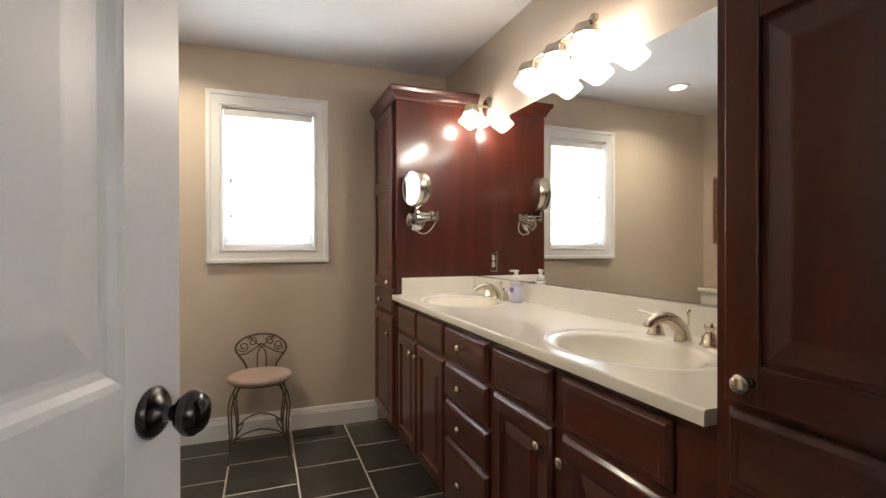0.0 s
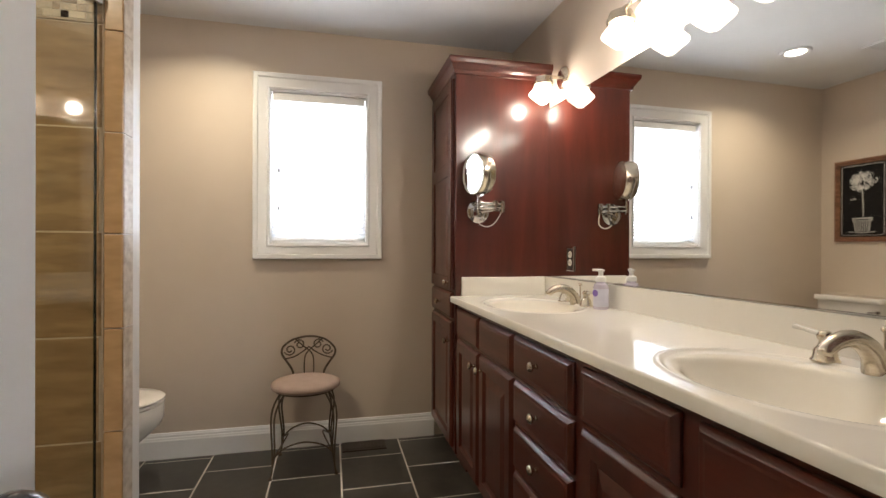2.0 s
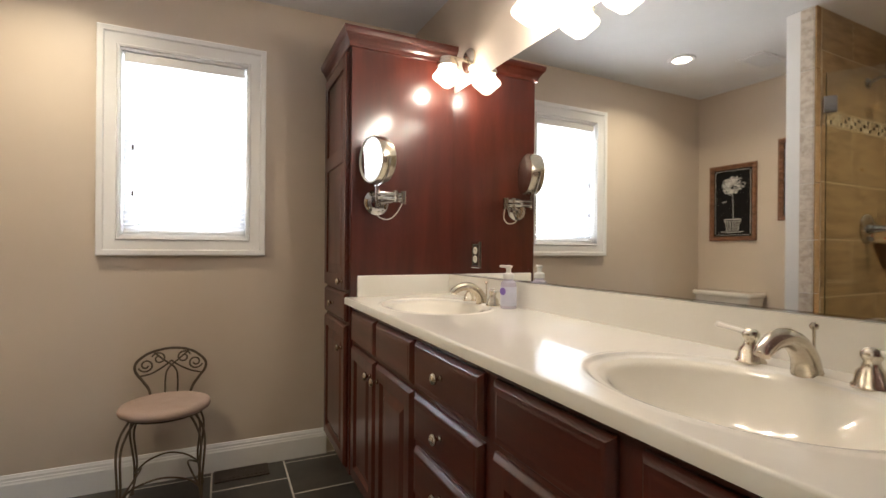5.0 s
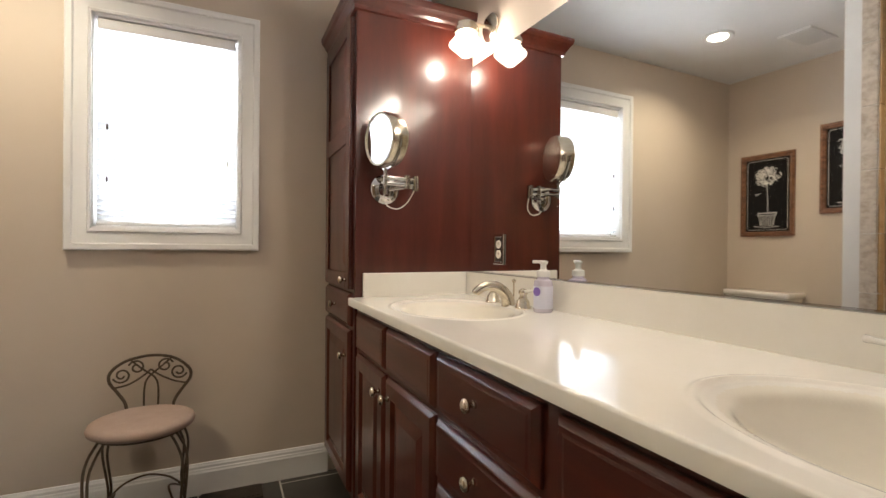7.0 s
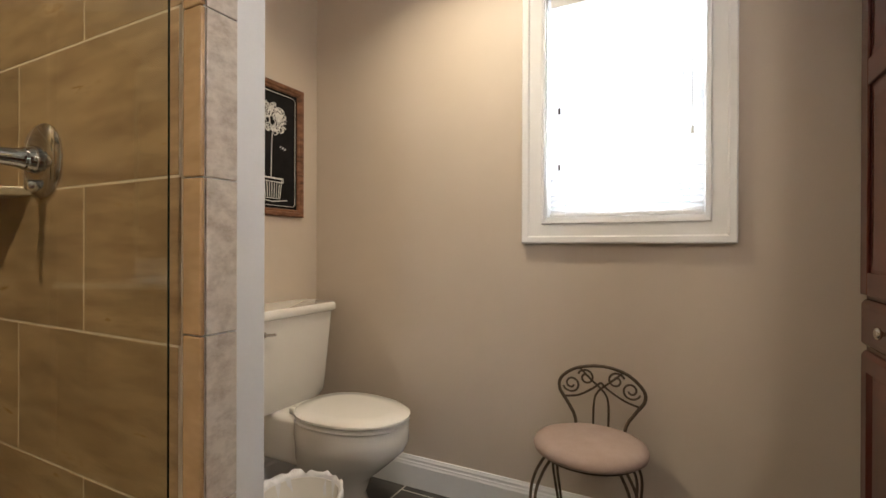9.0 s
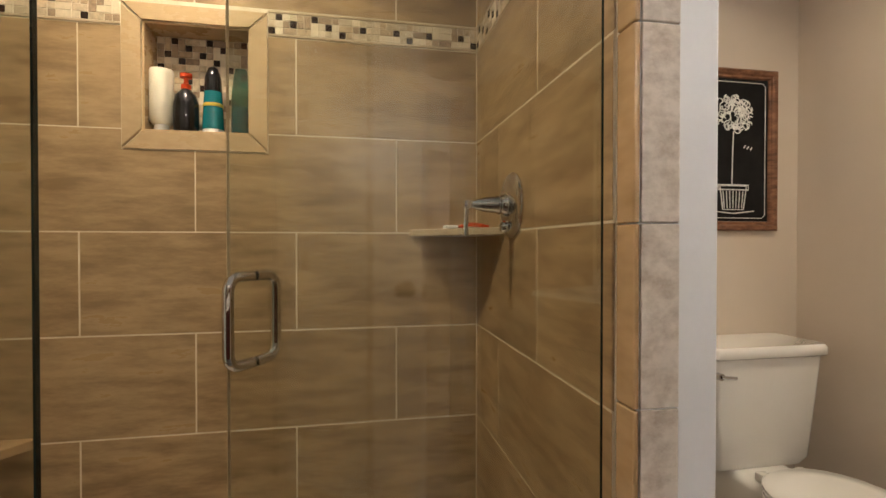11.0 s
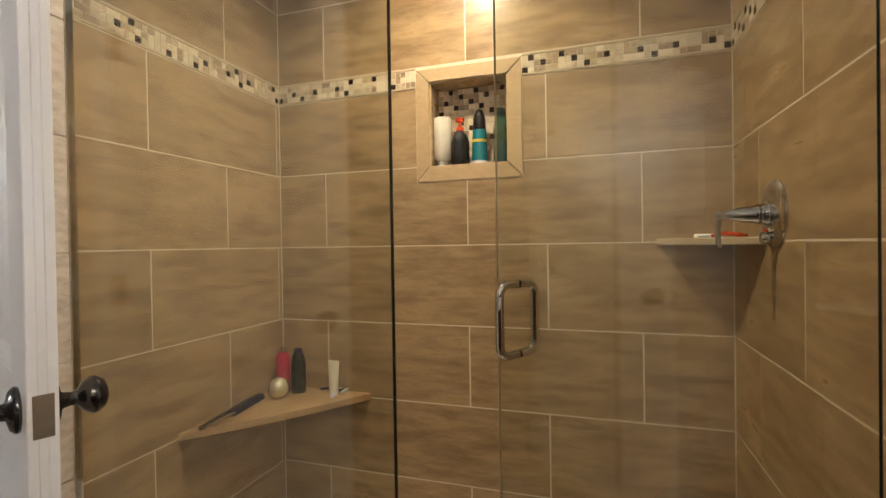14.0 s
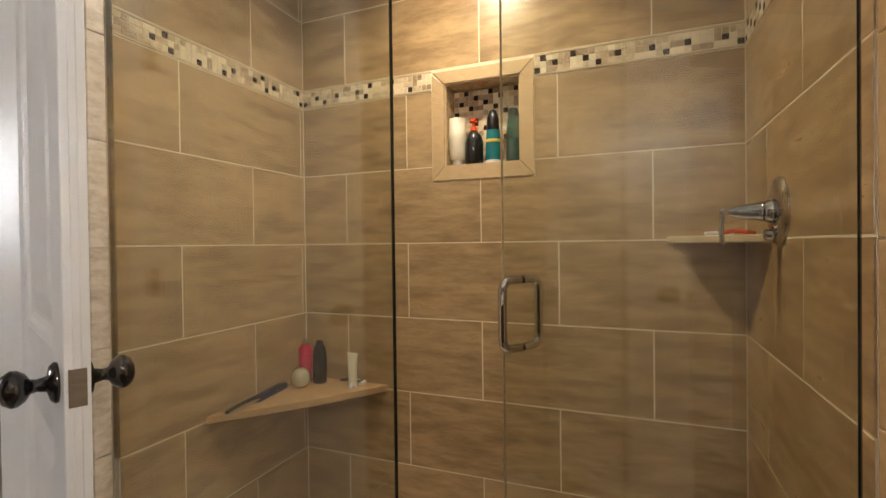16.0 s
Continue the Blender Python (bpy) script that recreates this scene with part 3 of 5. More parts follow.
def mosaic(bed, a0, a1, z0, z1, place_m, seed):
    """Small stones in a random bond of single and double cells."""
    rng = random.Random(seed)
    nz, na = max(1, round((z1 - z0) / P)), max(1, round((a1 - a0) / P))
    pa, pz = (a1 - a0) / na, (z1 - z0) / nz
    used = set()
    for j in range(nz):
        for i in range(na):
            if (i, j) in used:
                continue
            w = h = 1
            dark = (i + 2 * j) % 5 == 0 and rng.random() < 0.92
            if not dark:
                k = rng.random()
                if k < 0.35 and i + 1 < na and (i + 1, j) not in used:
                    w = 2
                elif k < 0.5 and j + 1 < nz and (i, j + 1) not in used:
                    h = 2
            for di in range(w):
                for dj in range(h):
                    used.add((i + di, j + dj))
            m = 3 if dark else rng.choice((0, 0, 1, 2, 4, 4))
            key = (bed.name, w, h, m, round(pa, 5), round(pz, 5))
            ca, cz = a0 + (i + w / 2) * pa, z0 + (j + h / 2) * pz
            if key not in CELL:
                CELL[key] = place_m(bed, w * pa - 0.0016, h * pz - 0.0016, ca, cz, M_MOS[m])
            else:
                o = CELL[key].copy()
                scene.collection.objects.link(o)
                o.location = place_m(bed, 0, 0, ca, cz, None)


def mos_on(axis, base, sign, t0=0.006, t1=0.0105):
    def place_m(bed, w, h, ca, cz, m):
        c = Vector((base, ca, cz)) if axis == "x" else Vector((ca, base, cz))
        if m is None:
            return c - ORG[bed]
        d0, d1 = sorted((sign * t0, sign * t1))
        bm = box(d0, d1, -w / 2, w / 2, -h / 2, h / 2, 0.0008, 1) if axis == "x" else box(-w / 2, w / 2, d0, d1, -h / 2, h / 2, 0.0008, 1)
        bmesh.ops.translate(bm, vec=c, verts=bm.verts[:])
        return part("mosaic_stone", bm, m, bed, at=c)
    return place_m


# jambs of the opening, curb, pan
def jamb(name, y0, y1, yf, s, nose):
    """Edge tiles on the wall's end and a bullnose strip on its shower side, which faces -s."""
    e = thing(name, JAMB_X, (y0 + y1) / 2, 0, label="bullnose tile edging at the end of the shower wall", category="tile trim", kind="structure")
    zs = [0.0, 0.31, 0.616, 0.92, 1.20, 1.50, 1.80, 2.10, CEIL]
    for za, zb in zip(zs, zs[1:]):
        part("edge_tile", box(JAMB_X - 0.0055, JAMB_X, y0 + 0.001, y1 - 0.001, za + 0.001, zb - 0.001, 0.002), M_GREY_TILE, e, at=(JAMB_X, y0, za))
        a, c = sorted((yf, yf + s * 0.0095))
        part("bullnose_tile", box(JAMB_X - 0.050, JAMB_X - 0.0005, a, c, za + 0.001, zb - 0.001, 0.003), nose, e, at=(JAMB_X - 0.03, yf, za))


jamb("shower_jamb_north", 2.132, 2.198, 2.1215, 1, M_TRIM_TILE)
jamb("shower_jamb_south", 0.336, 0.396, 0.406, -1, M_GREY_TILE)
structure("shower_curb", box(-0.37, -0.252, 0.406, 2.121, 0, 0.10, 0.006), M_TRIM_TILE, "tan tiled shower curb", "curb")
structure("shower_pan", box(XW + 0.01, -0.37, 0.406, 2.121, 0, 0.02), M_GREY_TILE, "grey tiled shower floor", "floor")

# ---- mirror, vanity, cabinets ----
COUNTER_Z, VF, VB = 0.915, 0.985, 1.488
mir = thing("vanity_mirror", 1.488, 1.85, 1.018, label="large frameless wall mirror above the vanity", category="mirror")
part("mirror_glass", slant(0.80, 2.889, 0.001, 0.012, 1.018, 1.912), M_MIRROR, mir)
part("edge_channel", slant(0.80, 2.889, 0.001, 0.016, 1.013, 1.0178), M_CHROME, mir)


def tall_cabinet(y0, y1, label, knob_side):
    c = thing("linen_cabinet", 1.24, (y0 + y1) / 2, 0, label=label, category="cabinet", group="tall linen cabinets")
    xf = 0.975
    b = box(xf, XE - 0.002, y0, y1, 0.10, 2.09, 0.002)
    box(xf + 0.06, XE - 0.002, y0 + 0.002, y1 - 0.002, 0, 0.10, bm=b)
    part("body", b, M_WOOD, c)
    prof = [(0.0, 2.060), (0.012, 2.062), (0.014, 2.078), (0.022, 2.088), (0.030, 2.104), (0.040, 2.112), (0.044, 2.128), (0.044, 2.140), (0.0, 2.140)]
    rings = []
    for d, z in prof:
        if y0 > 1:
            rings.append([(xf - d, y1, z), (xf - d, y0 - d, z), (XE - 0.002, y0 - d, z), (XE - 0.002, y1, z)])
        else:
            rings.append([(xf - d, y0, z), (XE - 0.002, y0, z), (XE - 0.002, y1 + d, z), (xf - d, y1 + d, z)])
    part("crown_moulding", loft(rings), M_WOOD_H, c)
    ky = y0 + 0.075 if knob_side < 0 else y1 - 0.075
    # upper door of two fields, a drawer, a lower door
    a, d_ = y0 + 0.03, y1 - 0.03
    if y0 > 1:
        d_ = y1 - 0.02
    up = part("upper_door", box(0.9635, 0.9745, a, d_, 0.945, 2.045), M_WOOD, c)
    for q in ((a, a + 0.058, 0.945, 2.045), (d_ - 0.058, d_, 0.945, 2.045)):
        part("stile", box(0.9545, 0.9634, *q, 0.003), M_WOOD, up)
    for q in ((0.945, 1.010), (1.545, 1.620), (1.985, 2.045)):
        part("rail", box(0.9545, 0.9634, a + 0.058, d_ - 0.058, *q, 0.003), M_WOOD_H, up)
    for za, zb in ((1.010, 1.545), (1.620, 1.985)):
        f0, f1 = a + 0.058, d_ - 0.058
        rs = []
        for i, x in ((0.006, 0.9645), (0.010, 0.9630), (0.046, 0.9572), (0.050, 0.9568), (0.056, 0.9566)):
            rs.append([(x, f0 + i, za + i), (x, f1 - i, za + i), (x, f1 - i, zb - i), (x, f0 + i, zb - i)])
        part("raised_field", loft(rs), M_WOOD, up)
    part("knob", knob_bm(0.955, ky, 0.982), M_NICKEL, up, "brushed nickel knob", smooth=True)
    dr = part("drawer_front", panel_x(0.955, 0.9745, a, d_, 0.795, 0.930, raised=False), M_WOOD_H, c)
    part("knob", knob_bm(0.955, (a + d_) / 2, 0.862), M_NICKEL, dr, "brushed nickel knob", smooth=True)
    lo = part("lower_door", panel_x(0.955, 0.9745, a, d_, 0.125, 0.780), M_WOOD, c)
    part("knob", knob_bm(0.955, ky, 0.672), M_NICKEL, lo, "brushed nickel knob", smooth=True)
    return c


tall_cabinet(2.895, 3.418, "tall dark cherry linen cabinet standing on the vanity's end", -1)
tall_cabinet(0.348, 0.79, "tall dark cherry cabinet beside the bathroom door", 1)

van = thing("vanity_cabinet", 1.24, 1.84, 0, label="long dark cherry double vanity with drawers and doors", category="vanity")
part("face_frame", box(VF, VF + 0.02, 0.792, 2.893, 0.10, 0.884), M_WOOD, van)
part("end_panel", box(VF + 0.02, VB + 0.01, 0.792, 0.81, 0.10, 0.884), M_WOOD, van)
part("end_panel", box(VF + 0.02, VB + 0.01, 2.875, 2.893, 0.10, 0.884), M_WOOD, van)
part("bottom", box(VF + 0.02, VB + 0.01, 0.81, 2.875, 0.10, 0.12), M_WOOD, van)
part("toe_kick", box(VF + 0.07, VB + 0.01, 0.80, 2.885, 0, 0.10), M_WOOD, van)
XF = 0.966
for a, d_ in ((2.500, 2.845), (2.106, 2.476), (1.288, 1.632), (0.885, 1.240)):
    part("false_drawer_front", panel_x(XF, VF - 0.0005, a, d_, 0.720, 0.860, raised=False), M_WOOD_H, van)
for a, d_, ky in ((2.500, 2.845, 2.532), (2.106, 2.476, 2.440), (1.288, 1.632, 1.318), (0.885, 1.240, 1.208)):
    o = part("door", panel_x(XF, VF - 0.0005, a, d_, 0.125, 0.704), M_WOOD, van)
    part("knob", knob_bm(XF, ky, 0.645), M_NICKEL, o, "brushed nickel knob", smooth=True)
for z0, z1 in ((0.718, 0.860), (0.560, 0.702), (0.402, 0.544), (0.125, 0.386)):
    o = part("drawer", panel_x(XF, VF - 0.0005, 1.680, 2.086, z0, z1, raised=False), M_WOOD_H, van)
    part("knob", knob_bm(XF, 1.883, min((z0 + z1) / 2 + 0.01, z1 - 0.06)), M_NICKEL, o, "brushed nickel knob", smooth=True)

# countertop with two sunk oval basins
SINKS = ((1.205, 1.263), (1.205, 2.462))


def counter_bm():
    x0, x1, y0, y1 = 0.953, VB + 0.02, 0.792, 2.893
    nx, ny = 110, 420
    own = bmesh.new()
    grid = []
    for i in range(nx + 1):
        x = x0 + (x1 - x0) * i / nx
        row = []
        for j in range(ny + 1):
            y = y0 + (y1 - y0) * j / ny
            z = COUNTER_Z
            for sx, sy in SINKS:
                r = math.hypot((x - sx) / 0.185, (y - sy) / 0.245)
                if r < 0.90:
                    z = COUNTER_Z - 0.014 - 0.100 * (1 - (r / 0.90) ** 2.6)
                elif r < 1.05:
                    q = (r - 0.90) / 0.15
                    z = COUNTER_Z - 0.004 - 0.010 * (1 - q) ** 2
                elif r < 1.16:
                    q = (r - 1.05) / 0.11
                    z = COUNTER_Z - 0.004 * (1 - q) + 0.0045 * math.sin(math.pi * q) ** 1.5
            row.append(own.verts.new((x, y, z)))
        grid.append(row)
    for i in range(nx):
        for j in range(ny):
            own.faces.new((grid[i][j], grid[i + 1][j], grid[i + 1][j + 1], grid[i][j + 1]))
    zb = 0.886
    ease = [own.verts.new((x0 - 0.0025, v.co.y, COUNTER_Z - 0.001)) for v in grid[0]]
    mid = [own.verts.new((x0 - 0.005, v.co.y, COUNTER_Z - 0.0045)) for v in grid[0]]
    lip = [own.verts.new((x0 - 0.005, v.co.y, zb)) for v in grid[0]]
    back = [own.verts.new((VF + 0.01, v.co.y, zb)) for v in grid[0]]
    for j in range(ny):
        own.faces.new((grid[0][j], grid[0][j + 1], ease[j + 1], ease[j]))
        own.faces.new((ease[j], ease[j + 1], mid[j + 1], mid[j]))
        own.faces.new((mid[j], mid[j + 1], lip[j + 1], lip[j]))
        own.faces.new((lip[j], lip[j + 1], back[j + 1], back[j]))
    low = [own.verts.new((grid[i][0].co.x, y0, zb)) for i in range(nx + 1)]
    for i in range(nx):
        own.faces.new((grid[i][0], grid[i + 1][0], low[i + 1], low[i]))
    own.faces.new((grid[0][0], low[0], lip[0], mid[0], ease[0]))
    bmesh.ops.recalc_face_normals(own, faces=own.faces[:])
    if own.faces[0].normal.z < 0:
        bmesh.ops.reverse_faces(own, faces=own.faces[:])
    return own


def sink_radius(f):
    c = f.calc_center_median()
    return min((math.hypot((c.x - sx) / 0.185, (c.y - sy) / 0.245), sy) for sx, sy in SINKS)


def cut(keep):
    """The faces of the top for which keep(radius from the nearest basin's middle, that basin's y) holds."""
    own = counter_bm()
    bmesh.ops.delete(own, geom=[f for f in own.faces if not keep(*sink_radius(f))], context="FACES")
    return own


top = thing("countertop", 1.22, 1.84, 0.886, label="glossy cream cultured marble top with two oval basins", category="countertop")
part("slab", cut(lambda r, y: r >= 0.98), M_COUNTER, top, smooth=48)
for _, sy in SINKS:
    part("basin", cut(lambda r, y: r < 0.98 and y == sy), M_BASIN, top, "warm bone-coloured basin", smooth=True)
part("backsplash", slant(0.794, 2.893, 0.001, 0.032, COUNTER_Z - 0.002, 1.0125), M_COUNTER, top, smooth=30)
part("side_splash", box(1.005, 1.4655, 2.873, 2.8945, COUNTER_Z - 0.002, 1.0125, 0.004), M_COUNTER, top, smooth=30)
for sx, sy in SINKS:
    part("drain", lathe([(0, 0.004), (0.014, 0.004), (0.022, 0.002), (0.024, 0), (0, 0)], 20, Matrix.Translation((sx, sy, COUNTER_Z - 0.1105))), M_NICKEL, top, "brushed nickel drain", smooth=True)


def faucet(y):
    f = thing("faucet", 1.405, y, COUNTER_Z, label="brushed nickel widespread faucet with two lever handles", category="faucet", group="vanity faucets")
    z = COUNTER_Z
    path = spline([(1.418, y, z + 0.001), (1.410, y, z + 0.030), (1.386, y, z + 0.056), (1.352, y, z + 0.070), (1.316, y, z + 0.067), (1.290, y, z + 0.053), (1.283, y, z + 0.044)], 6)
    n = len(path)
    part("spout", tube(path, 0.02, 14, radii=[0.026 - 0.013 * (i / (n - 1)) ** 0.7 for i in range(n)]), M_NICKEL, f, smooth=50)
    part("lift_rod", lathe([(0, 0.0), (0.003, 0.0), (0.003, 0.078), (0.007, 0.081), (0.008, 0.087), (0.004, 0.092), (0, 0.093)], 12, Matrix.Translation((1.440, y, z))), M_NICKEL, f, smooth=True)
    for s in (-1, 1):
        yy = y + s * 0.098
        h = part("handle", lathe([(0, 0), (0.028, 0), (0.028, 0.004), (0.024, 0.008), (0.021, 0.026), (0.014, 0.034), (0.011, 0.044), (0.015, 0.050), (0.016, 0.058), (0.010, 0.066), (0, 0.068)], 20, Matrix.Translation((1.412, yy, z))), M_NICKEL, f, smooth=True)
        q = spline([(1.412, yy + s * 0.006, z + 0.057), (1.414, yy + s * 0.035, z + 0.062), (1.416, yy + s * 0.075, z + 0.066)], 5)
        part("lever", tube(q, 0.006, 10, radii=[0.0055 - 0.0006 * i / len(q) + (0.0015 if i > len(q) - 3 else 0) for i in range(len(q))]), M_CERAMIC, h, "white porcelain lever", smooth=True)


faucet(1.263)
faucet(2.462)


# ---- lights on the wall ----
def shade_bm(x, y, z):
    return lathe([(0, -0.048), (0.015, -0.047), (0.021, -0.044), (0.064, -0.006), (0.070, 0.001), (0.0695, 0.006), (0.048, 0.031), (0.041, 0.045), (0, 0.047)], 36, Matrix.Translation((x, y, z)))


def sconce(ys, x, z, label):
    s = thing("vanity_light", x, sum(ys) / len(ys), z, label=label, category="wall lamp")
    zb = z + 0.095
    if len(ys) > 1:
        part("bar", tube([(x, min(ys) - 0.05, zb), (x, max(ys) + 0.05, zb)], 0.008, 12), M_NICKEL, s, smooth=40)
        for yy in (min(ys) - 0.05, max(ys) + 0.05):
            part("finial", box(x - 0.012, x + 0.012, yy - 0.012, yy + 0.012, zb - 0.012, zb + 0.012, 0.003), M_NICKEL, s)
    ym = sum(ys) / len(ys)
    part("wall_plate", lathe([(0, 0), (0.058, 0), (0.058, 0.008), (0.045, 0.018), (0, 0.02)], 28, Matrix.Translation((ex(ym) - 0.001, ym, zb)) @ Vector((-1, 0, 0)).to_track_quat("Z", "Y").to_matrix().to_4x4()), M_NICKEL, s, smooth=40)
    part("arm", tube([(ex(ym) - 0.018, ym, zb), (x, ym, zb)], 0.009, 12), M_NICKEL, s, smooth=40)
    for yy in ys:
        part("socket_cup", lathe([(0, 0.040), (0.022, 0.040), (0.026, 0.036), (0.040, 0.034), (0.043, 0.028), (0.043, 0.014), (0.050, 0.012), (0.052, 0.006), (0.050, -0.006), (0, -0.006)], 26, Matrix.Translation((x, yy, z + 0.0532))), M_NICKEL, s, smooth=40)
        part("shade", shade_bm(x, yy, z), M_SHADE, s, "lit frosted glass shade", smooth=50)


sconce(BAR_Y, BAR_X, BAR_Z, "three-light brushed nickel vanity bar with frosted diamond shades")
sconce((SCONCE_Y,), SCONCE_X, SCONCE_Z, "single brushed nickel sconce with a frosted diamond shade")

can = thing("ceiling_can_light", -0.27, 2.92, CEIL - 0.012, label="round recessed ceiling light, lit", category="ceiling light", group="recessed lights")
part("trim_ring", lathe([(0.058, 0.012), (0.058, 0.004), (0.082, 0.0), (0.088, 0.006), (0.088, 0.012)], 32, Matrix.Translation((-0.27, 2.92, CEIL - 0.012))), M_CEIL, can, smooth=40)
part("lens", lathe([(0, 0.009), (0.058, 0.009), (0.058, 0.0118), (0, 0.0118)], 32, Matrix.Translation((-0.27, 2.92, CEIL - 0.0125))), M_BULB, can)
copy_thing(can, pose(-0.72, 1.22, CEIL - 0.012))
vent = thing("ceiling_vent", -0.755, 2.67, CEIL - 0.012, label="white louvred ceiling vent cover", category="vent")
b = box(-0.91, -0.60, 2.58, 2.60, CEIL - 0.012, CEIL - 0.001, 0.002)
box(-0.91, -0.60, 2.74, 2.76, CEIL - 0.012, CEIL - 0.001, 0.002, bm=b)
box(-0.91, -0.89, 2.60, 2.74, CEIL - 0.012, CEIL - 0.001, 0.002, bm=b)
box(-0.62, -0.60, 2.60, 2.74, CEIL - 0.012, CEIL - 0.001, 0.002, bm=b)
part("frame", b, M_CEIL, vent)
part("backing", box(-0.89, -0.62, 2.60, 2.74, CEIL - 0.003, CEIL - 0.001), M_BROWN, vent)
for i in range(9):
    y = 2.608 + i * 0.0155
    part("slat", box(-0.89, -0.62, y, y + 0.009, CEIL - 0.010, CEIL - 0.004), M_CEIL, vent)


# ---- bathroom door ----
LEAF = 0.672
door = thing("door_1", DOOR_X0 + 0.012, YS + 0.02, 0.008, rz=67.8, label="white panelled door standing open into the bathroom", category="door", kind="structure")


def door_leaf():
    """The leaf runs along +x from its hinges; its faces look along y."""
    t, H = 0.0175, 2.03
    own = box(0, LEAF, -t + 0.013, t - 0.013, 0, H)
    st = 0.115
    for s in (-1, 1):
        y0, y1 = sorted((s * (t - 0.013), s * t))
        for a, c in ((0, st), (LEAF - st, LEAF)):
            box(a, c, y0, y1, 0, H, 0.0015, 1, bm=own)
        for a, c in ((0, 0.20), (0.865, 1.02), (1.90, H)):
            box(st, LEAF - st, y0, y1, a, c, 0.0015, 1, bm=own)
        for za, zb in ((0.20, 0.865), (1.02, 1.90)):
            rs = []
            for i, d in ((0.0, -0.0005), (0.008, -0.003), (0.016, -0.009), (0.026, -0.0125), (0.034, -0.0125), (0.080, -0.004), (0.086, -0.0035)):
                yy = s * (t + d)
                rs.append([(st + i, yy, za + i), (LEAF - st - i, yy, za + i), (LEAF - st - i, yy, zb - i), (st + i, yy, zb - i)])
            loft(rs, close_ends=False, bm=own)
            f = own.faces
            own.verts.ensure_lookup_table()
            f.new(own.verts[-4:] if s < 0 else own.verts[-4:][::-1])
    return own


part("leaf", door_leaf(), M_WHITE, door)
for s in (-1, 1):
    m = Matrix.Translation((LEAF - 0.065, s * 0.0175, 0.972)) @ Vector((0, s, 0)).to_track_quat("Z", "Y").to_matrix().to_4x4()
    part("door_knob", lathe([(0, 0), (0.033, 0), (0.034, 0.004), (0.028, 0.010), (0.013, 0.014), (0.010, 0.026), (0.012, 0.034), (0.022, 0.040), (0.029, 0.050), (0.029, 0.058), (0.022, 0.068), (0.010, 0.073), (0, 0.074)], 28, m), M_BLACK_METAL, door, "dark polished metal knob", smooth=True)
part("latch_plate", box(LEAF, LEAF + 0.0015, -0.012, 0.012, 0.942, 1.002), M_NICKEL, door, "metal latch plate")
for z in (0.22, 1.08, 1.80):
    b = tube([(-0.006, 0.020, z - 0.045), (-0.006, 0.020, z + 0.045)], 0.007, 10)
    box(-0.005, 0.032, 0.0176, 0.0195, z - 0.045, z + 0.045, bm=b)
    part("hinge", b, M_NICKEL, door, "worn metal hinge", smooth=40)

# ---- shower glass ----
pan = thing("shower_glass_panel", GLASS_X, 0.86, 0.10, label="fixed clear frameless glass panel of the shower", category="glass panel")
part("glass", box(GLASS_X - 0.005, GLASS_X + 0.005, 0.410, 1.308, 0.104, 2.12), M_GLASS, pan)
part("polished_edge", box(GLASS_X - 0.005, GLASS_X + 0.005, 1.3082, 1.3110, 0.104, 2.12), M_EDGE, pan)
part("wall_channel", box(GLASS_X - 0.009, GLASS_X + 0.009, 0.4062, 0.4096, 0.101, 2.12), M_CHROME, pan)
for ob in pan.children:
    ob.visible_shadow = False
GD = 0.795
DOOR_TURN = 32.0
gdoor = thing("shower_door", GLASS_X, 2.114, 0.11, rz=-90 - DOOR_TURN, label="clear frameless glass shower door standing ajar inwards", category="shower door")
o = part("glass", box(0.012, GD, -0.005, 0.005, 0.004, 1.97), M_GLASS, gdoor)
o.visible_shadow = False
o = part("polished_edge", box(GD + 0.0002, GD + 0.0016, -0.004, 0.004, 0.004, 1.97), M_BONE, gdoor)
part("edge_seal", box(0.008, 0.0115, -0.004, 0.004, 0.004, 1.97), M_EDGE, gdoor, "dark edge seal")
hb = GD - 0.070


def pull(s):
    z0, z1 = 0.803, 0.990
    r = 0.03
    pts = [(hb, s * 0.005, z0)] + arc((hb, s * (0.070 - r), z0 + r), r, -90, 0, 6, (0, s, 0), (0, 0, 1))[1:] + arc((hb, s * (0.070 - r), z1 - r), r, 0, 90, 6, (0, s, 0), (0, 0, 1)) + [(hb, s * 0.005, z1)]
    return tube(pts, 0.0118, 14)


for s in (-1, 1):
    part("pull_handle", pull(s), M_CHROME, gdoor, "chrome D-shaped pull", smooth=60)
for z in (0.25, 1.80):
    b = box(-0.004, 0.055, -0.014, 0.014, z - 0.045, z + 0.045, 0.003)
    part("hinge", b, M_CHROME, gdoor, "chrome glass hinge")


# ---- shower fittings ----
def corner_shelf(name, cx, cy, sx, sy, lx, ly, z0, z1, label):
    e = thing(name, cx, cy, z0, label=label, category="shelf")
    pts = [(cx, cy)]
    n = 12
    for i in range(n + 1):
        t = i / n
        bow = 0.012 * math.sin(math.pi * t)
        pts.append((cx + sx * (lx * (1 - t) + bow), cy + sy * (ly * t + bow)))
    part("slab", poly_prism(pts, z0, z1, 0.004), M_TRIM_TILE if lx > 0.4 else M_BONE, e)
    return e


corner_shelf("shower_bench", XW + 0.0095, 0.4055, 1, 1, 0.55, 0.42, 0.582, 0.610, "triangular cream stone corner seat in the shower")
corner_shelf("soap_shelf", XW + 0.0095, PART_Y0 - 0.0095, 1, -1, 0.31, 0.232, 1.194, 1.216, "small cream stone corner shelf in the shower")

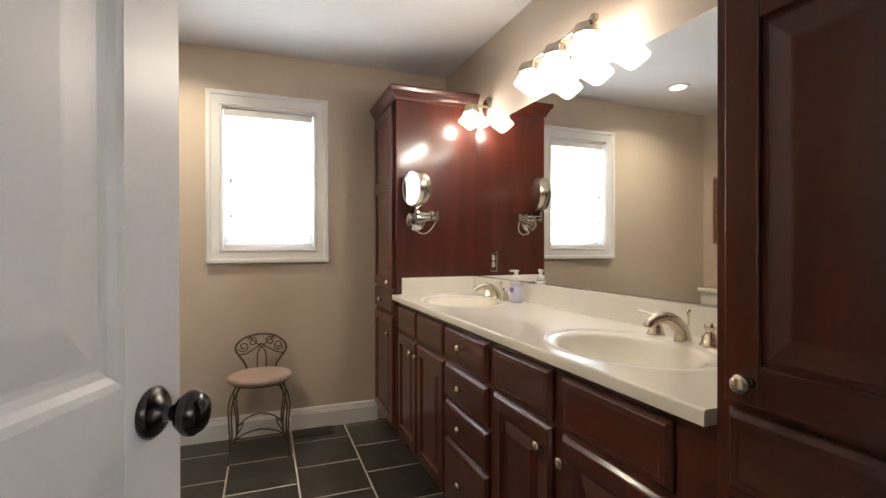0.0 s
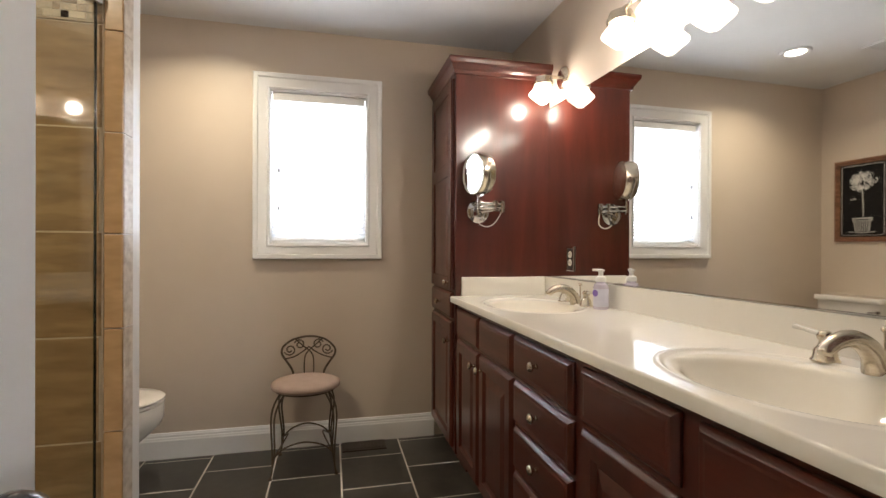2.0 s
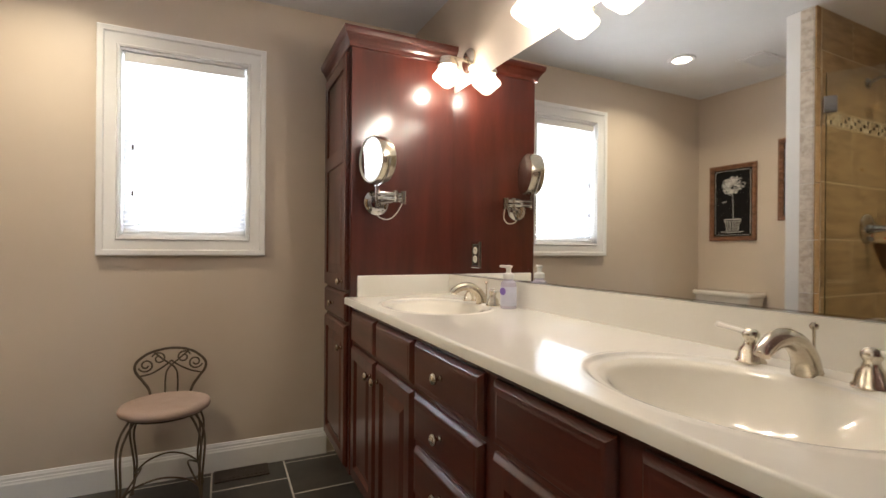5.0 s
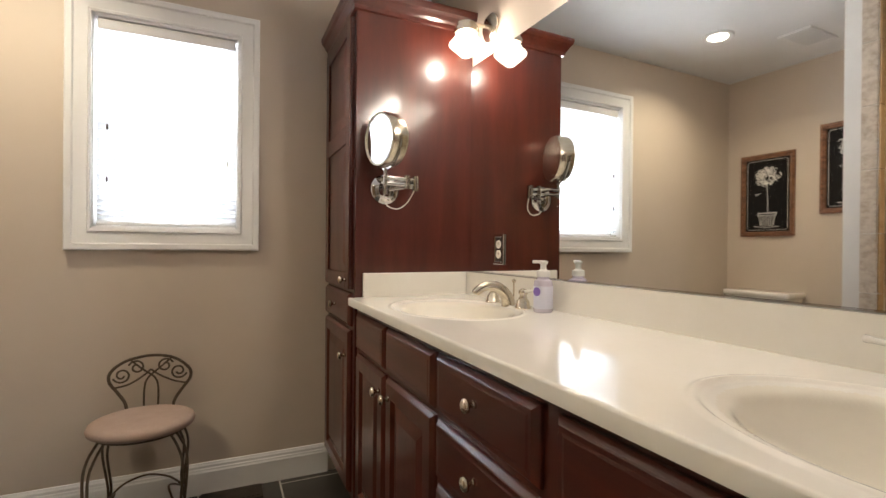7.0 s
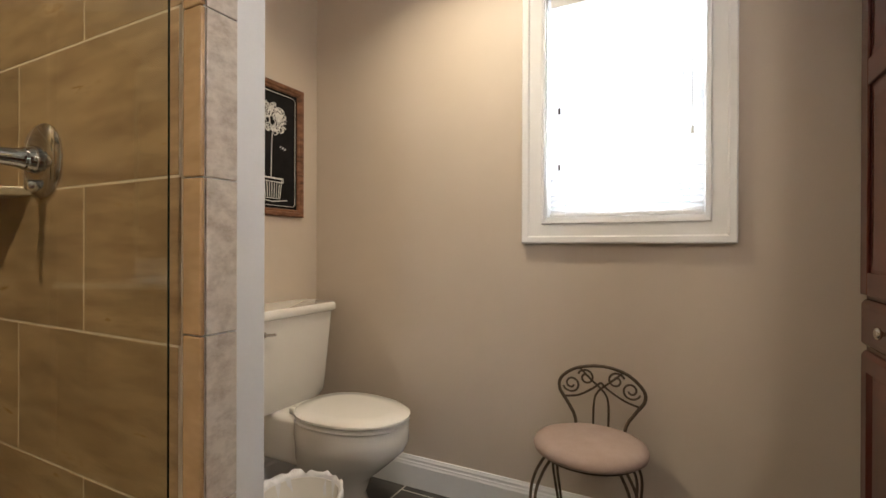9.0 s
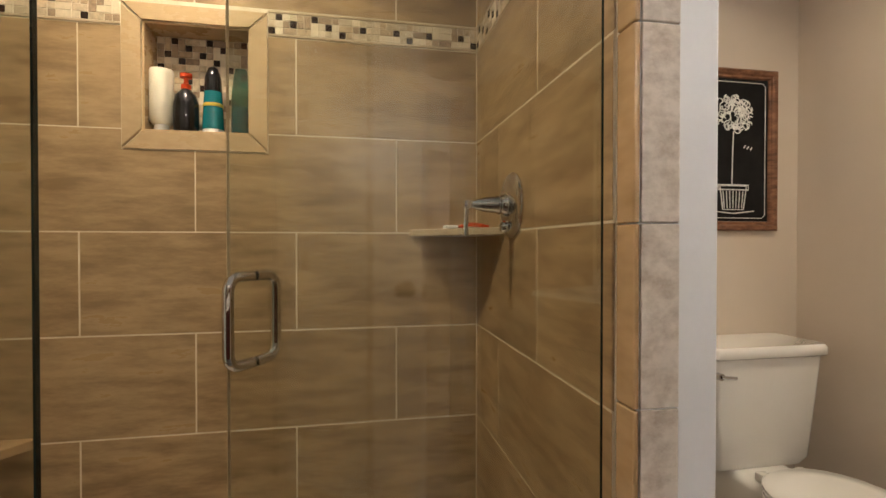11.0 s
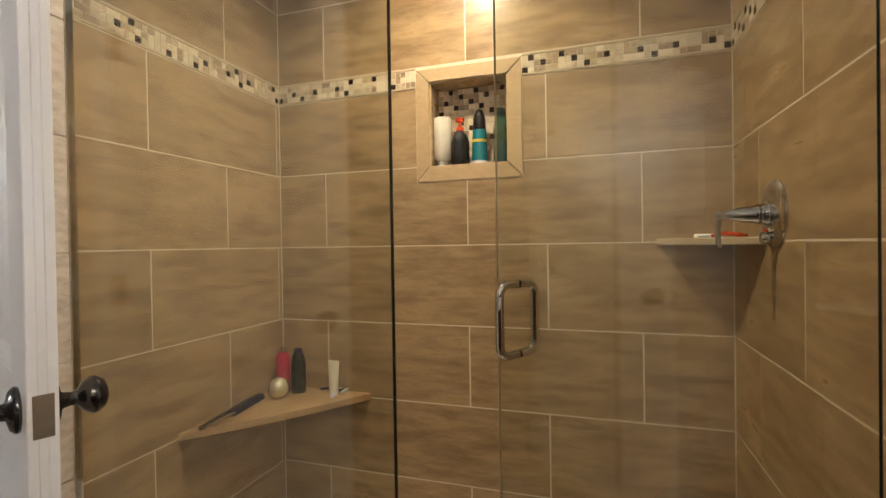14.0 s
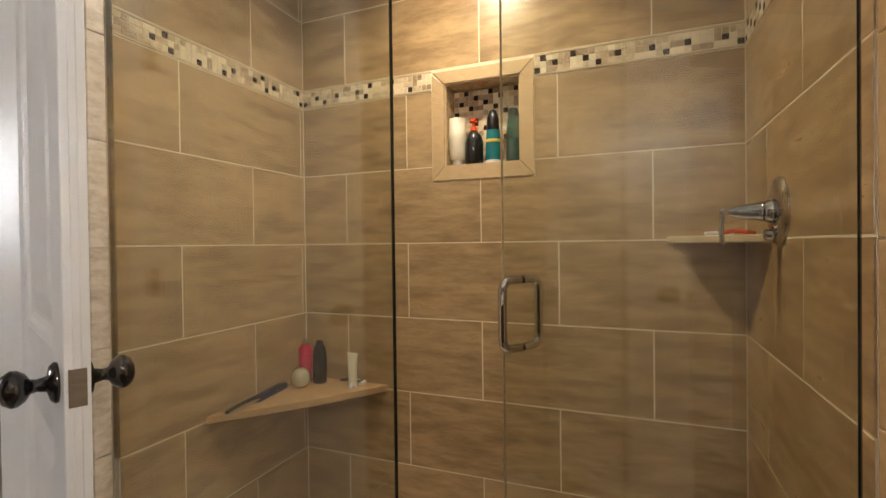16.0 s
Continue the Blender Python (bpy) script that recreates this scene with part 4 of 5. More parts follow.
VX, VZ, VY = -0.800, 1.271, PART_Y0 - 0.0095
valve = thing("shower_valve", VX, VY, VZ, label="polished chrome shower valve with a lever on tiled wall", category="shower valve")
my = Matrix.Translation((VX, VY, VZ)) @ Vector((0, -1, 0)).to_track_quat("Z", "Y").to_matrix().to_4x4()
part("escutcheon", lathe([(0, 0), (0.086, 0), (0.086, 0.004), (0.078, 0.012), (0.050, 0.016), (0, 0.018)], 36, my), M_CHROME, valve, smooth=40)
part("stem", lathe([(0.030, 0.015), (0.032, 0.022), (0.024, 0.034), (0.026, 0.040), (0.022, 0.046), (0.019, 0.080), (0.015, 0.088), (0.015, 0.098), (0.010, 0.104), (0.010, 0.116), (0.013, 0.122), (0.010, 0.130), (0, 0.131)], 24, my), M_CHROME, valve, smooth=50)
part("lever", tube(spline([(VX, VY - 0.122, VZ - 0.002), (VX, VY - 0.126, VZ - 0.04), (VX, VY - 0.124, VZ - 0.082)], 5), 0.006, 10, radii=[0.007 - 0.001 * (i % 3 == 1) for i in range(11)]), M_CHROME, valve, smooth=60)
part("diverter", lathe([(0.013, 0.012), (0.014, 0.03), (0.010, 0.034), (0, 0.036)], 18, Matrix.Translation((0, 0, -0.058)) @ my), M_CHROME, valve, smooth=50)

AX, AZ = -0.80, 2.11
head = thing("shower_fixture", AX, VY, AZ, label="polished chrome shower arm and round head on tiled wall", category="shower fixture")
ma = Matrix.Translation((AX, VY, AZ)) @ Vector((0, -1, 0)).to_track_quat("Z", "Y").to_matrix().to_4x4()
part("flange", lathe([(0, 0), (0.032, 0), (0.032, 0.004), (0.022, 0.012), (0.012, 0.016), (0, 0.016)], 24, ma), M_CHROME, head, smooth=40)
arm_line = spline([(AX, VY - 0.012, AZ), (AX, VY - 0.06, AZ + 0.012), (AX, VY - 0.115, AZ), (AX, VY - 0.150, AZ - 0.035)], 6)
part("arm", tube(arm_line, 0.0105, 12), M_CHROME, head, smooth=40)
mh = Matrix.Translation((AX, VY - 0.150, AZ - 0.035)) @ Vector((0, -0.55, -0.83)).to_track_quat("Z", "Y").to_matrix().to_4x4()
part("spray_head", lathe([(0, -0.004), (0.014, -0.004), (0.016, 0.012), (0.013, 0.020), (0.022, 0.034), (0.044, 0.050), (0.048, 0.056), (0.048, 0.064), (0.040, 0.066), (0, 0.066)], 28, mh), M_CHROME, head, smooth=40)

# ---- toilet ----
TY = 3.09
wc = thing("toilet", XW + 0.3, TY, 0, label="white two-piece ceramic toilet with closed lid", category="toilet")


def oval(cx, cy, rx_f, rx_b, ry, z, n=36, pw=2.2):
    out = []
    for i in range(n):
        a = 2 * math.pi * i / n
        c, s = math.cos(a), math.sin(a)
        k = (abs(c) ** pw + abs(s) ** pw) ** (-1 / pw)
        out.append((cx + c * k * (rx_f if c > 0 else rx_b), cy + s * k * ry, z))
    return out


BX = -0.72
rings = [oval(BX - 0.05, TY, 0.17, 0.22, 0.105, 0.0), oval(BX - 0.05, TY, 0.165, 0.22, 0.10, 0.03), oval(BX - 0.05, TY, 0.135, 0.21, 0.09, 0.10), oval(BX - 0.04, TY, 0.155, 0.20, 0.105, 0.17),
         oval(BX - 0.02, TY, 0.225, 0.20, 0.145, 0.245), oval(BX, TY, 0.262, 0.20, 0.172, 0.30), oval(BX, TY, 0.276, 0.20, 0.182, 0.335), oval(BX, TY, 0.275, 0.20, 0.180, 0.392), oval(BX, TY, 0.268, 0.195, 0.174, 0.398)]
part("bowl", loft(rings), M_CERAMIC, wc, smooth=50)
b = box(-1.14, -0.86, TY - 0.115, TY + 0.115, 0.20, 0.40, 0.03, 4)
part("rear_deck", b, M_CERAMIC, wc, smooth=50)
rings = [oval(BX, TY, 0.268, 0.185, 0.176, 0.3985), oval(BX, TY, 0.278, 0.19, 0.184, 0.404), oval(BX, TY, 0.278, 0.19, 0.184, 0.412), oval(BX, TY, 0.270, 0.185, 0.178, 0.416)]
part("seat", loft(rings), M_CERAMIC, wc, smooth=50)
rings = [oval(BX, TY, 0.268, 0.19, 0.177, 0.4175), oval(BX, TY, 0.280, 0.195, 0.186, 0.424), oval(BX, TY, 0.280, 0.195, 0.186, 0.432), oval(BX, TY, 0.266, 0.185, 0.174, 0.440), oval(BX, TY, 0.20, 0.13, 0.12, 0.444)]
part("lid", loft(rings), M_CERAMIC, wc, smooth=50)
for s in (-1, 1):
    part("lid_hinge", box(-0.935, -0.885, TY + s * 0.075 - 0.018, TY + s * 0.075 + 0.018, 0.398, 0.428, 0.008), M_CERAMIC, wc, smooth=40)


def rect_ring(x0, x1, y0, y1, z, r=0.025, n=5):
    out = []
    for cx, cy, a in ((x1 - r, y1 - r, 0), (x0 + r, y1 - r, 90), (x0 + r, y0 + r, 180), (x1 - r, y0 + r, 270)):
        for i in range(n + 1):
            t = radians(a + 90 * i / n)
            out.append((cx + r * math.cos(t), cy + r * math.sin(t), z))
    return out


part("tank", loft([rect_ring(-1.160, -1.000, TY - 0.175, TY + 0.175, 0.40), rect_ring(-1.165, -0.985, TY - 0.19, TY + 0.19, 0.43), rect_ring(-1.168, -0.965, TY - 0.218, TY + 0.218, 0.785)]), M_CERAMIC, wc, smooth=50)
part("tank_lid", loft([rect_ring(-1.170, -0.957, TY - 0.224, TY + 0.224, 0.786), rect_ring(-1.172, -0.950, TY - 0.230, TY + 0.230, 0.792), rect_ring(-1.172, -0.950, TY - 0.230, TY + 0.230, 0.816), rect_ring(-1.168, -0.956, TY - 0.224, TY + 0.224, 0.826)]), M_CERAMIC, wc, smooth=50)
b = tube([(-0.967, TY - 0.200, 0.735), (-0.950, TY - 0.200, 0.735)], 0.012, 12)
tube([(-0.948, TY - 0.205, 0.736), (-0.946, TY - 0.150, 0.730)], 0.006, 10, bm=b)
part("flush_lever", b, M_CHROME, wc, "chrome flush lever", smooth=50)

# ---- waste bin with liner ----
bin_ = thing("waste_bin", -0.60, 2.72, 0, label="small white waste bin with a crumpled plastic liner", category="waste bin")
part("bucket", lathe([(0, 0.0), (0.095, 0.0), (0.10, 0.01), (0.125, 0.275), (0.128, 0.280), (0.122, 0.280), (0.096, 0.012), (0, 0.012)], 28, Matrix.Translation((-0.60, 2.72, 0))), M_CERAMIC, bin_, smooth=40)
rng = random.Random(4)
rings = []
for k, (r, z) in enumerate(((0.118, 0.22), (0.121, 0.285), (0.132, 0.298), (0.137, 0.282), (0.134, 0.235), (0.131, 0.205))):
    rings.append([((r + rng.uniform(-0.004, 0.006)) * math.cos(2 * math.pi * i / 40) - 0.60, (r + rng.uniform(-0.004, 0.006)) * math.sin(2 * math.pi * i / 40) + 2.72, z + rng.uniform(-0.010, 0.012)) for i in range(40)])
part("liner", loft(rings, close_ends=False), M_BAG, bin_, "crumpled white plastic liner", smooth=True)

# ---- iron vanity stool ----
SXC, SYC = 0.222, 3.165
stool = thing("vanity_stool", SXC, SYC, 0, label="scrolled iron vanity chair with a round upholstered seat", category="chair")
part("seat", lathe([(0, 0.418), (0.165, 0.418), (0.176, 0.424), (0.180, 0.436), (0.174, 0.450), (0.150, 0.459), (0.08, 0.463), (0, 0.464)], 40, Matrix.Translation((SXC, SYC, 0)) @ Matrix.Diagonal((1, 0.94, 1, 1))), M_FABRIC, stool, "mauve-beige fabric pad", smooth=True)
part("seat_ring", tube(arc((SXC, SYC, 0.412), 0.150, 0, 352.5, 47, (1, 0, 0), (0, 0.94, 0)), 0.006, 8, closed=True), M_IRON, stool, smooth=True)
FY, RY = 3.035, 3.315
for x, y, s in ((0.066, FY, -1), (0.372, FY, 1), (0.085, RY, -1), (0.355, RY, 1)):
    d = -1 if y < SYC else 1
    tx, ty = SXC + (x - SXC) * 0.72, SYC + (y - SYC) * 0.62
    for off in (-0.011, 0.011):
        q = spline([(tx + off, ty, 0.412), (tx + off + s * 0.030, ty + d * 0.012, 0.355), (tx + off * 0.7 + s * 0.044, ty + d * 0.03, 0.285), (x + off * 0.5 - s * 0.006, y, 0.14), (x, y, 0.045), (x + s * 0.008, y + d * 0.006, 0.006)], 7)
        part("leg", tube(q, 0.0048, 8), M_IRON, stool, smooth=True)
    part("foot", lathe([(0, 0), (0.010, 0), (0.010, 0.006), (0.005, 0.012), (0, 0.012)], 12, Matrix.Translation((x + s * 0.008, y + d * 0.006, 0))), M_IRON, stool, smooth=40)
for a, c, yy0, yy1 in ((0.075, 0.365, FY + 0.004, FY + 0.004), (0.092, 0.348, RY - 0.004, RY - 0.004)):
    q = spline([(a, yy0, 0.105), (a + 0.05, yy0, 0.150), ((a + c) / 2, yy0, 0.172), (c - 0.05, yy1, 0.150), (c, yy1, 0.105)], 7)
    part("stretcher", tube(q, 0.0042, 8), M_IRON, stool, smooth=True)
for x0, x1 in ((0.070, 0.089), (0.368, 0.351)):
    q = spline([(x0, FY, 0.10), ((x0 + x1) / 2 + (0.05 if x0 < 0.2 else -0.05), (FY + RY) / 2, 0.168), (x1, RY, 0.10)], 8)
    part("stretcher", tube(q, 0.0042, 8), M_IRON, stool, smooth=True)
BY = 3.335
back = spline([(0.150, BY - 0.02, 0.415), (0.140, BY - 0.008, 0.470), (0.112, BY, 0.515), (0.084, BY, 0.560), (0.088, BY, 0.600), (0.130, BY, 0.636), (0.178, BY, 0.652), (0.228, BY, 0.658), (0.280, BY, 0.652), (0.328, BY, 0.632), (0.370, BY, 0.590), (0.373, BY, 0.552), (0.345, BY, 0.510), (0.316, BY - 0.008, 0.465), (0.308, BY - 0.02, 0.415)], 6)
bk = part("back_frame", tube(back, 0.0062, 8), M_IRON, stool, smooth=True)


def scroll(cx, cz, r, start, turns, flip=1):
    n = 26
    return [(cx + flip * r * (1 - 0.72 * i / n) * math.cos(radians(start + 360 * turns * i / n)), BY, cz + r * (1 - 0.72 * i / n) * math.sin(radians(start + 360 * turns * i / n))) for i in range(n + 1)]


for cx, fl in ((0.126, 1), (0.330, -1)):
    part("scroll", tube(scroll(cx, 0.584, 0.032, 200, 1.4, fl), 0.004, 7), M_IRON, bk, smooth=True)
for cx, fl in ((0.178, -1), (0.280, 1)):
    part("scroll", tube(scroll(cx, 0.612, 0.030, 20, 1.3, fl), 0.004, 7), M_IRON, bk, smooth=True)
for pts in (((0.205, BY - 0.01, 0.43), (0.205, BY, 0.52), (0.218, BY, 0.565), (0.262, BY, 0.606), (0.300, BY, 0.640)), ((0.255, BY - 0.01, 0.43), (0.255, BY, 0.52), (0.242, BY, 0.565), (0.196, BY, 0.606), (0.158, BY, 0.643)), ((0.100, BY, 0.535), (0.150, BY, 0.545), (0.200, BY, 0.575), (0.229, BY, 0.60)), ((0.358, BY, 0.530), (0.310, BY, 0.545), (0.258, BY, 0.575), (0.229, BY, 0.60))):
    part("scroll_bar", tube(spline(pts, 6), 0.004, 7), M_IRON, bk, smooth=True)

reg = thing("floor_register", 0.54, 3.337, 0.0, label="dark brown metal floor heating register", category="floor vent")
b = box(0.415, 0.668, 3.272, 3.402, 0.0002, 0.006, 0.002)
part("plate", b, M_BROWN, reg)
for i in range(11):
    x = 0.436 + i * 0.0205
    part("louvre", box(x, x + 0.011, 3.292, 3.382, 0.0062, 0.0085), M_BROWN, reg)


# ---- pictures ----
def picture(yc, zc, w, h, seed):
    p = thing("picture", XW, yc, zc - h / 2, label="black chalkboard topiary print in a copper-brown frame", category="picture", group="framed topiary prints")
    rs = []
    for d, x in ((0.0, 0.001), (0.0, 0.016), (0.006, 0.022), (0.018, 0.020), (0.024, 0.014), (0.030, 0.014), (0.034, 0.010), (0.036, 0.004)):
        rs.append([(XW + x, yc - w / 2 + d, zc - h / 2 + d), (XW + x, yc + w / 2 - d, zc - h / 2 + d), (XW + x, yc + w / 2 - d, zc + h / 2 - d), (XW + x, yc - w / 2 + d, zc + h / 2 - d)])
    part("frame", loft(rs, close_ends=False), M_FRAME, p)
    part("board", box(XW + 0.001, XW + 0.005, yc - w / 2 + 0.03, yc + w / 2 - 0.03, zc - h / 2 + 0.03, zc + h / 2 - 0.03), M_BLACK, p)
    X = XW + 0.0062
    b = tube([(X, yc - 0.006, zc - 0.13), (X, yc - 0.004, zc - 0.02), (X, yc, zc + 0.07)], 0.0022, 6)
    rng = random.Random(seed)
    for k in range(84):
        a, r = rng.uniform(0, 360), rng.uniform(0.022, 0.080)
        c = (X, yc + r * 1.05 * math.cos(radians(a)), zc + 0.135 + r * 0.85 * math.sin(radians(a)))
        a0 = rng.uniform(0, 360)
        tube(arc(c, rng.uniform(0.009, 0.017), a0, a0 + 210, 6, (0, 1, 0), (0, 0, 1)), 0.0022, 5, bm=b)
    for q in (((yc - 0.058, zc - 0.135), (yc - 0.045, zc - 0.225), (yc + 0.045, zc - 0.225), (yc + 0.058, zc - 0.135), (yc - 0.058, zc - 0.135)), ((yc - 0.066, zc - 0.132), (yc - 0.066, zc - 0.150), (yc + 0.066, zc - 0.150), (yc + 0.066, zc - 0.132), (yc - 0.066, zc - 0.132)), ((yc - 0.085, zc - 0.232), (yc, zc - 0.240), (yc + 0.09, zc - 0.230))):
        tube([(X, y, z) for y, z in q], 0.0026, 6, bm=b)
    for i in range(7):
        tube([(X, yc - 0.044 + i * 0.0145, zc - 0.155), (X, yc - 0.038 + i * 0.0125, zc - 0.22)], 0.0022, 5, bm=b)
    for i in range(3):
        tube([(X, yc + 0.045 + i * 0.014, zc + 0.010 - 0.004 * i), (X, yc + 0.053 + i * 0.014, zc + 0.018 - 0.003 * i)], 0.0022, 5, bm=b)
    part("border_line", tube([(X, yc + sy_ * (w / 2 - i), zc + sz_ * (h / 2 - k)) for sy_, sz_, i, k in ((-1, -1, 0.060, 0.048), (1, -1, 0.060, 0.048), (1, -1, 0.048, 0.060), (1, 1, 0.048, 0.060), (1, 1, 0.060, 0.048), (-1, 1, 0.060, 0.048), (-1, 1, 0.048, 0.060), (-1, -1, 0.048, 0.060))], 0.0015, 6, closed=True), M_CHALK, p, "thin chalk border line")
    part("chalk_drawing", b, M_CHALK, p, "white chalk topiary in a pot")


picture(3.125, 1.525, 0.375, 0.61, 1)
picture(2.60, 1.665, 0.375, 0.60, 2)


# ---- small things ----
def simple(name, col, rough=0.35, **k):
    return mat(name, col, rough, fine=0.03, scale=20, **k)


M_PURPLE = simple("purple_label", (0.22, 0.13, 0.50))
M_PALEBLUE = simple("pale_blue_label", (0.66, 0.67, 0.80))
M_WHITEP = simple("white_plastic", (0.80, 0.80, 0.78))
M_CREAMP = simple("cream_plastic", (0.74, 0.68, 0.54))
M_BLACKP = simple("black_plastic", (0.012, 0.011, 0.012), 0.2)
M_NAVY = simple("navy_plastic", (0.012, 0.014, 0.05), 0.25)
M_RED = simple("red_orange_plastic", (0.55, 0.06, 0.015), 0.25)
M_PINK = simple("crimson_plastic", (0.42, 0.02, 0.06), 0.25)
M_TEAL = simple("teal_plastic", (0.01, 0.16, 0.19), 0.25)
M_TEALC = glass_mat("teal_clear_plastic", (0.30, 0.55, 0.52), 0.05)
M_YELLOW = simple("yellow_band", (0.55, 0.45, 0.06))
M_LIQUID = simple("lilac_soap", (0.62, 0.58, 0.70), 0.15)
M_GOLD = mat("gold_lustre_glass", (0.62, 0.52, 0.30), 0.12, 0.7, col2=(0.72, 0.68, 0.58), scale=14, fine=0.05)


def T(x, y, z):
    return Matrix.Translation((x, y, z))


# soap pump bottle
sx, sy, sz = 1.425, 2.272, COUNTER_Z + 0.0002
e = thing("soap_bottle", sx, sy, sz, label="clear foaming soap bottle with lilac label and white pump", category="soap bottle")
part("bottle", lathe([(0, 0), (0.028, 0), (0.030, 0.004), (0.030, 0.088), (0.027, 0.100), (0.018, 0.106), (0.018, 0.112), (0, 0.112)], 28, T(sx, sy, sz)), M_LIQUID, e, smooth=40)
part("label", lathe([(0.0304, 0.012), (0.0308, 0.013), (0.0308, 0.082), (0.0304, 0.083)], 28, T(sx, sy, sz)), M_PALEBLUE, e, "pale blue and lilac label", smooth=40)
part("label_patch", lathe([(0, 0), (0.014, 0), (0.014, 0.0012), (0, 0.0014)], 20, T(sx - 0.0300, sy - 0.008, sz + 0.066) @ Vector((-0.96, -0.26, 0)).to_track_quat("Z", "Y").to_matrix().to_4x4()), M_PURPLE, e, "purple flower patch")
b = lathe([(0.0, 0.112), (0.021, 0.112), (0.0215, 0.116), (0.020, 0.130), (0.012, 0.134), (0.0095, 0.136), (0.0095, 0.152), (0.014, 0.154), (0.0145, 0.161), (0, 0.163)], 22, T(sx, sy, sz))
own = box(-0.036, 0.008, -0.008, 0.008, 0.154, 0.1635, 0.003)
own.transform(T(sx, sy, sz) @ pose(0, 0, 0, 0, 0, -62))
merge(b, own)
part("pump", b, M_WHITEP, e, "white foam pump", smooth=40)

# outlet with a clear plate, set through the mirror
oy, oz = 2.645, 1.112
ox = ex(oy) - 0.0125
e = thing("wall_outlet", ox, oy, oz - 0.06, label="white duplex outlet under a clear plate in the mirror", category="outlet")
rs = []
for d, x in ((0.0, 0.0), (0.0, 0.004), (0.003, 0.006), (0.010, 0.006), (0.012, 0.004), (0.012, 0.0)):
    rs.append([(ox - x, oy - 0.038 + d, oz - 0.060 + d), (ox - x, oy + 0.038 - d, oz - 0.060 + d), (ox - x, oy + 0.038 - d, oz + 0.060 - d), (ox - x, oy - 0.038 + d, oz + 0.060 - d)])
part("plate_rim", loft(rs, close_ends=False), M_CHROME, e, "bright bevelled plate edge")
part("backing", box(ox - 0.0025, ox - 0.0005, oy - 0.027, oy + 0.027, oz - 0.049, oz + 0.049), M_DARK, e)
for dz in (-0.0195, 0.0195):
    r = part("receptacle", lathe([(0, 0), (0.0165, 0), (0.0165, 0.003), (0.015, 0.0045), (0, 0.0045)], 24, T(ox - 0.0025, oy, oz + dz) @ Vector((-1, 0, 0)).to_track_quat("Z", "Y").to_matrix().to_4x4()), M_PLASTIC, e, "ivory receptacle face", smooth=40)
    b = box(ox - 0.0076, ox - 0.0066, oy - 0.0075, oy - 0.0055, oz + dz - 0.002, oz + dz + 0.007)
    box(ox - 0.0076, ox - 0.0066, oy + 0.0055, oy + 0.0075, oz + dz - 0.002, oz + dz + 0.007, bm=b)
    part("slot", b, M_BLACKP, r)
part("screw", lathe([(0, 0), (0.003, 0), (0.002, 0.001), (0, 0.001)], 10, T(ox - 0.0025, oy, oz) @ Vector((-1, 0, 0)).to_track_quat("Z", "Y").to_matrix().to_4x4()), M_CHROME, e)

# magnifying mirror on a folding arm
MX, MY, MZ = 1.046, 2.795, 1.532
e = thing("magnifying_mirror", 1.10, 2.8945, 1.355, label="round chrome magnifying mirror on a folding wall arm", category="mirror")
part("wall_plate", lathe([(0, 0), (0.060, 0), (0.060, 0.006), (0.052, 0.014), (0.030, 0.020), (0, 0.021)], 36, T(1.095, 2.8945, 1.352) @ Vector((0, -1, 0)).to_track_quat("Z", "Y").to_matrix().to_4x4()), M_CHROME, e, smooth=40)
part("hub", tube([(1.095, 2.873, 1.33), (1.095, 2.873, 1.39)], 0.013, 14), M_CHROME, e, smooth=40)
for dz in (0.0, 0.022):
    part("arm_link", tube([(1.095, 2.872, 1.350 + dz), (1.170, 2.845, 1.360 + dz), (1.205, 2.832, 1.362 + dz)], 0.0085, 10), M_CHROME, e, smooth=40)
    part("arm_link", tube([(1.205, 2.832, 1.366 + dz), (1.12, 2.808, 1.366 + dz), (1.070, 2.800, 1.366 + dz)], 0.0085, 10), M_CHROME, e, smooth=40)
part("joint", tube([(1.205, 2.832, 1.345), (1.205, 2.832, 1.404)], 0.015, 14), M_CHROME, e, smooth=40)
part("joint", tube([(1.165, 2.822, 1.350), (1.165, 2.822, 1.404)], 0.013, 14), M_CHROME, e, smooth=40)
part("post", tube([(1.068, 2.800, 1.350), (1.068, 2.800, 1.424)], 0.0075, 12), M_CHROME, e, smooth=40)
nrm = Vector((-0.960, -0.255, -0.03)).normalized()
side = nrm.cross(Vector((0, 0, 1))).normalized()
upv = side.cross(nrm)
cen = Vector((MX, MY, MZ))
part("yoke", tube(arc(cen - nrm * 0.020, 0.113, 180, 360, 20, side, upv), 0.0035, 8), M_CHROME, e, smooth=40)
mm = T(*cen) @ nrm.to_track_quat("Z", "Y").to_matrix().to_4x4()
drum = part("drum", lathe([(0, -0.062), (0.094, -0.062), (0.102, -0.059), (0.105, -0.052), (0.105, 0.004), (0.101, 0.010), (0.096, 0.010), (0.094, 0.005)], 44, mm), M_NICKEL, e, smooth=40)
part("mirror_face", lathe([(0.0945, 0.0062), (0.07, 0.0046), (0.04, 0.0036), (0, 0.0032)], 44, mm), M_MIRROR, drum, smooth=True)
part("light_ring", lathe([(0.101, 0.0102), (0.0985, 0.0118), (0.0955, 0.0112), (0.0945, 0.0066)], 44, mm), M_PLASTIC, drum, "pale frosted ring", smooth=True)
part("power_cord", tube(spline([(1.205, 2.840, 1.35), (1.185, 2.875, 1.30), (1.150, 2.885, 1.275), (1.110, 2.885, 1.282), (1.095, 2.888, 1.30)], 8), 0.0025, 8), M_PLASTIC, e, smooth=True)

# in the niche
NZ = NICHE[2] + 0.0062
nx = XW - 0.035


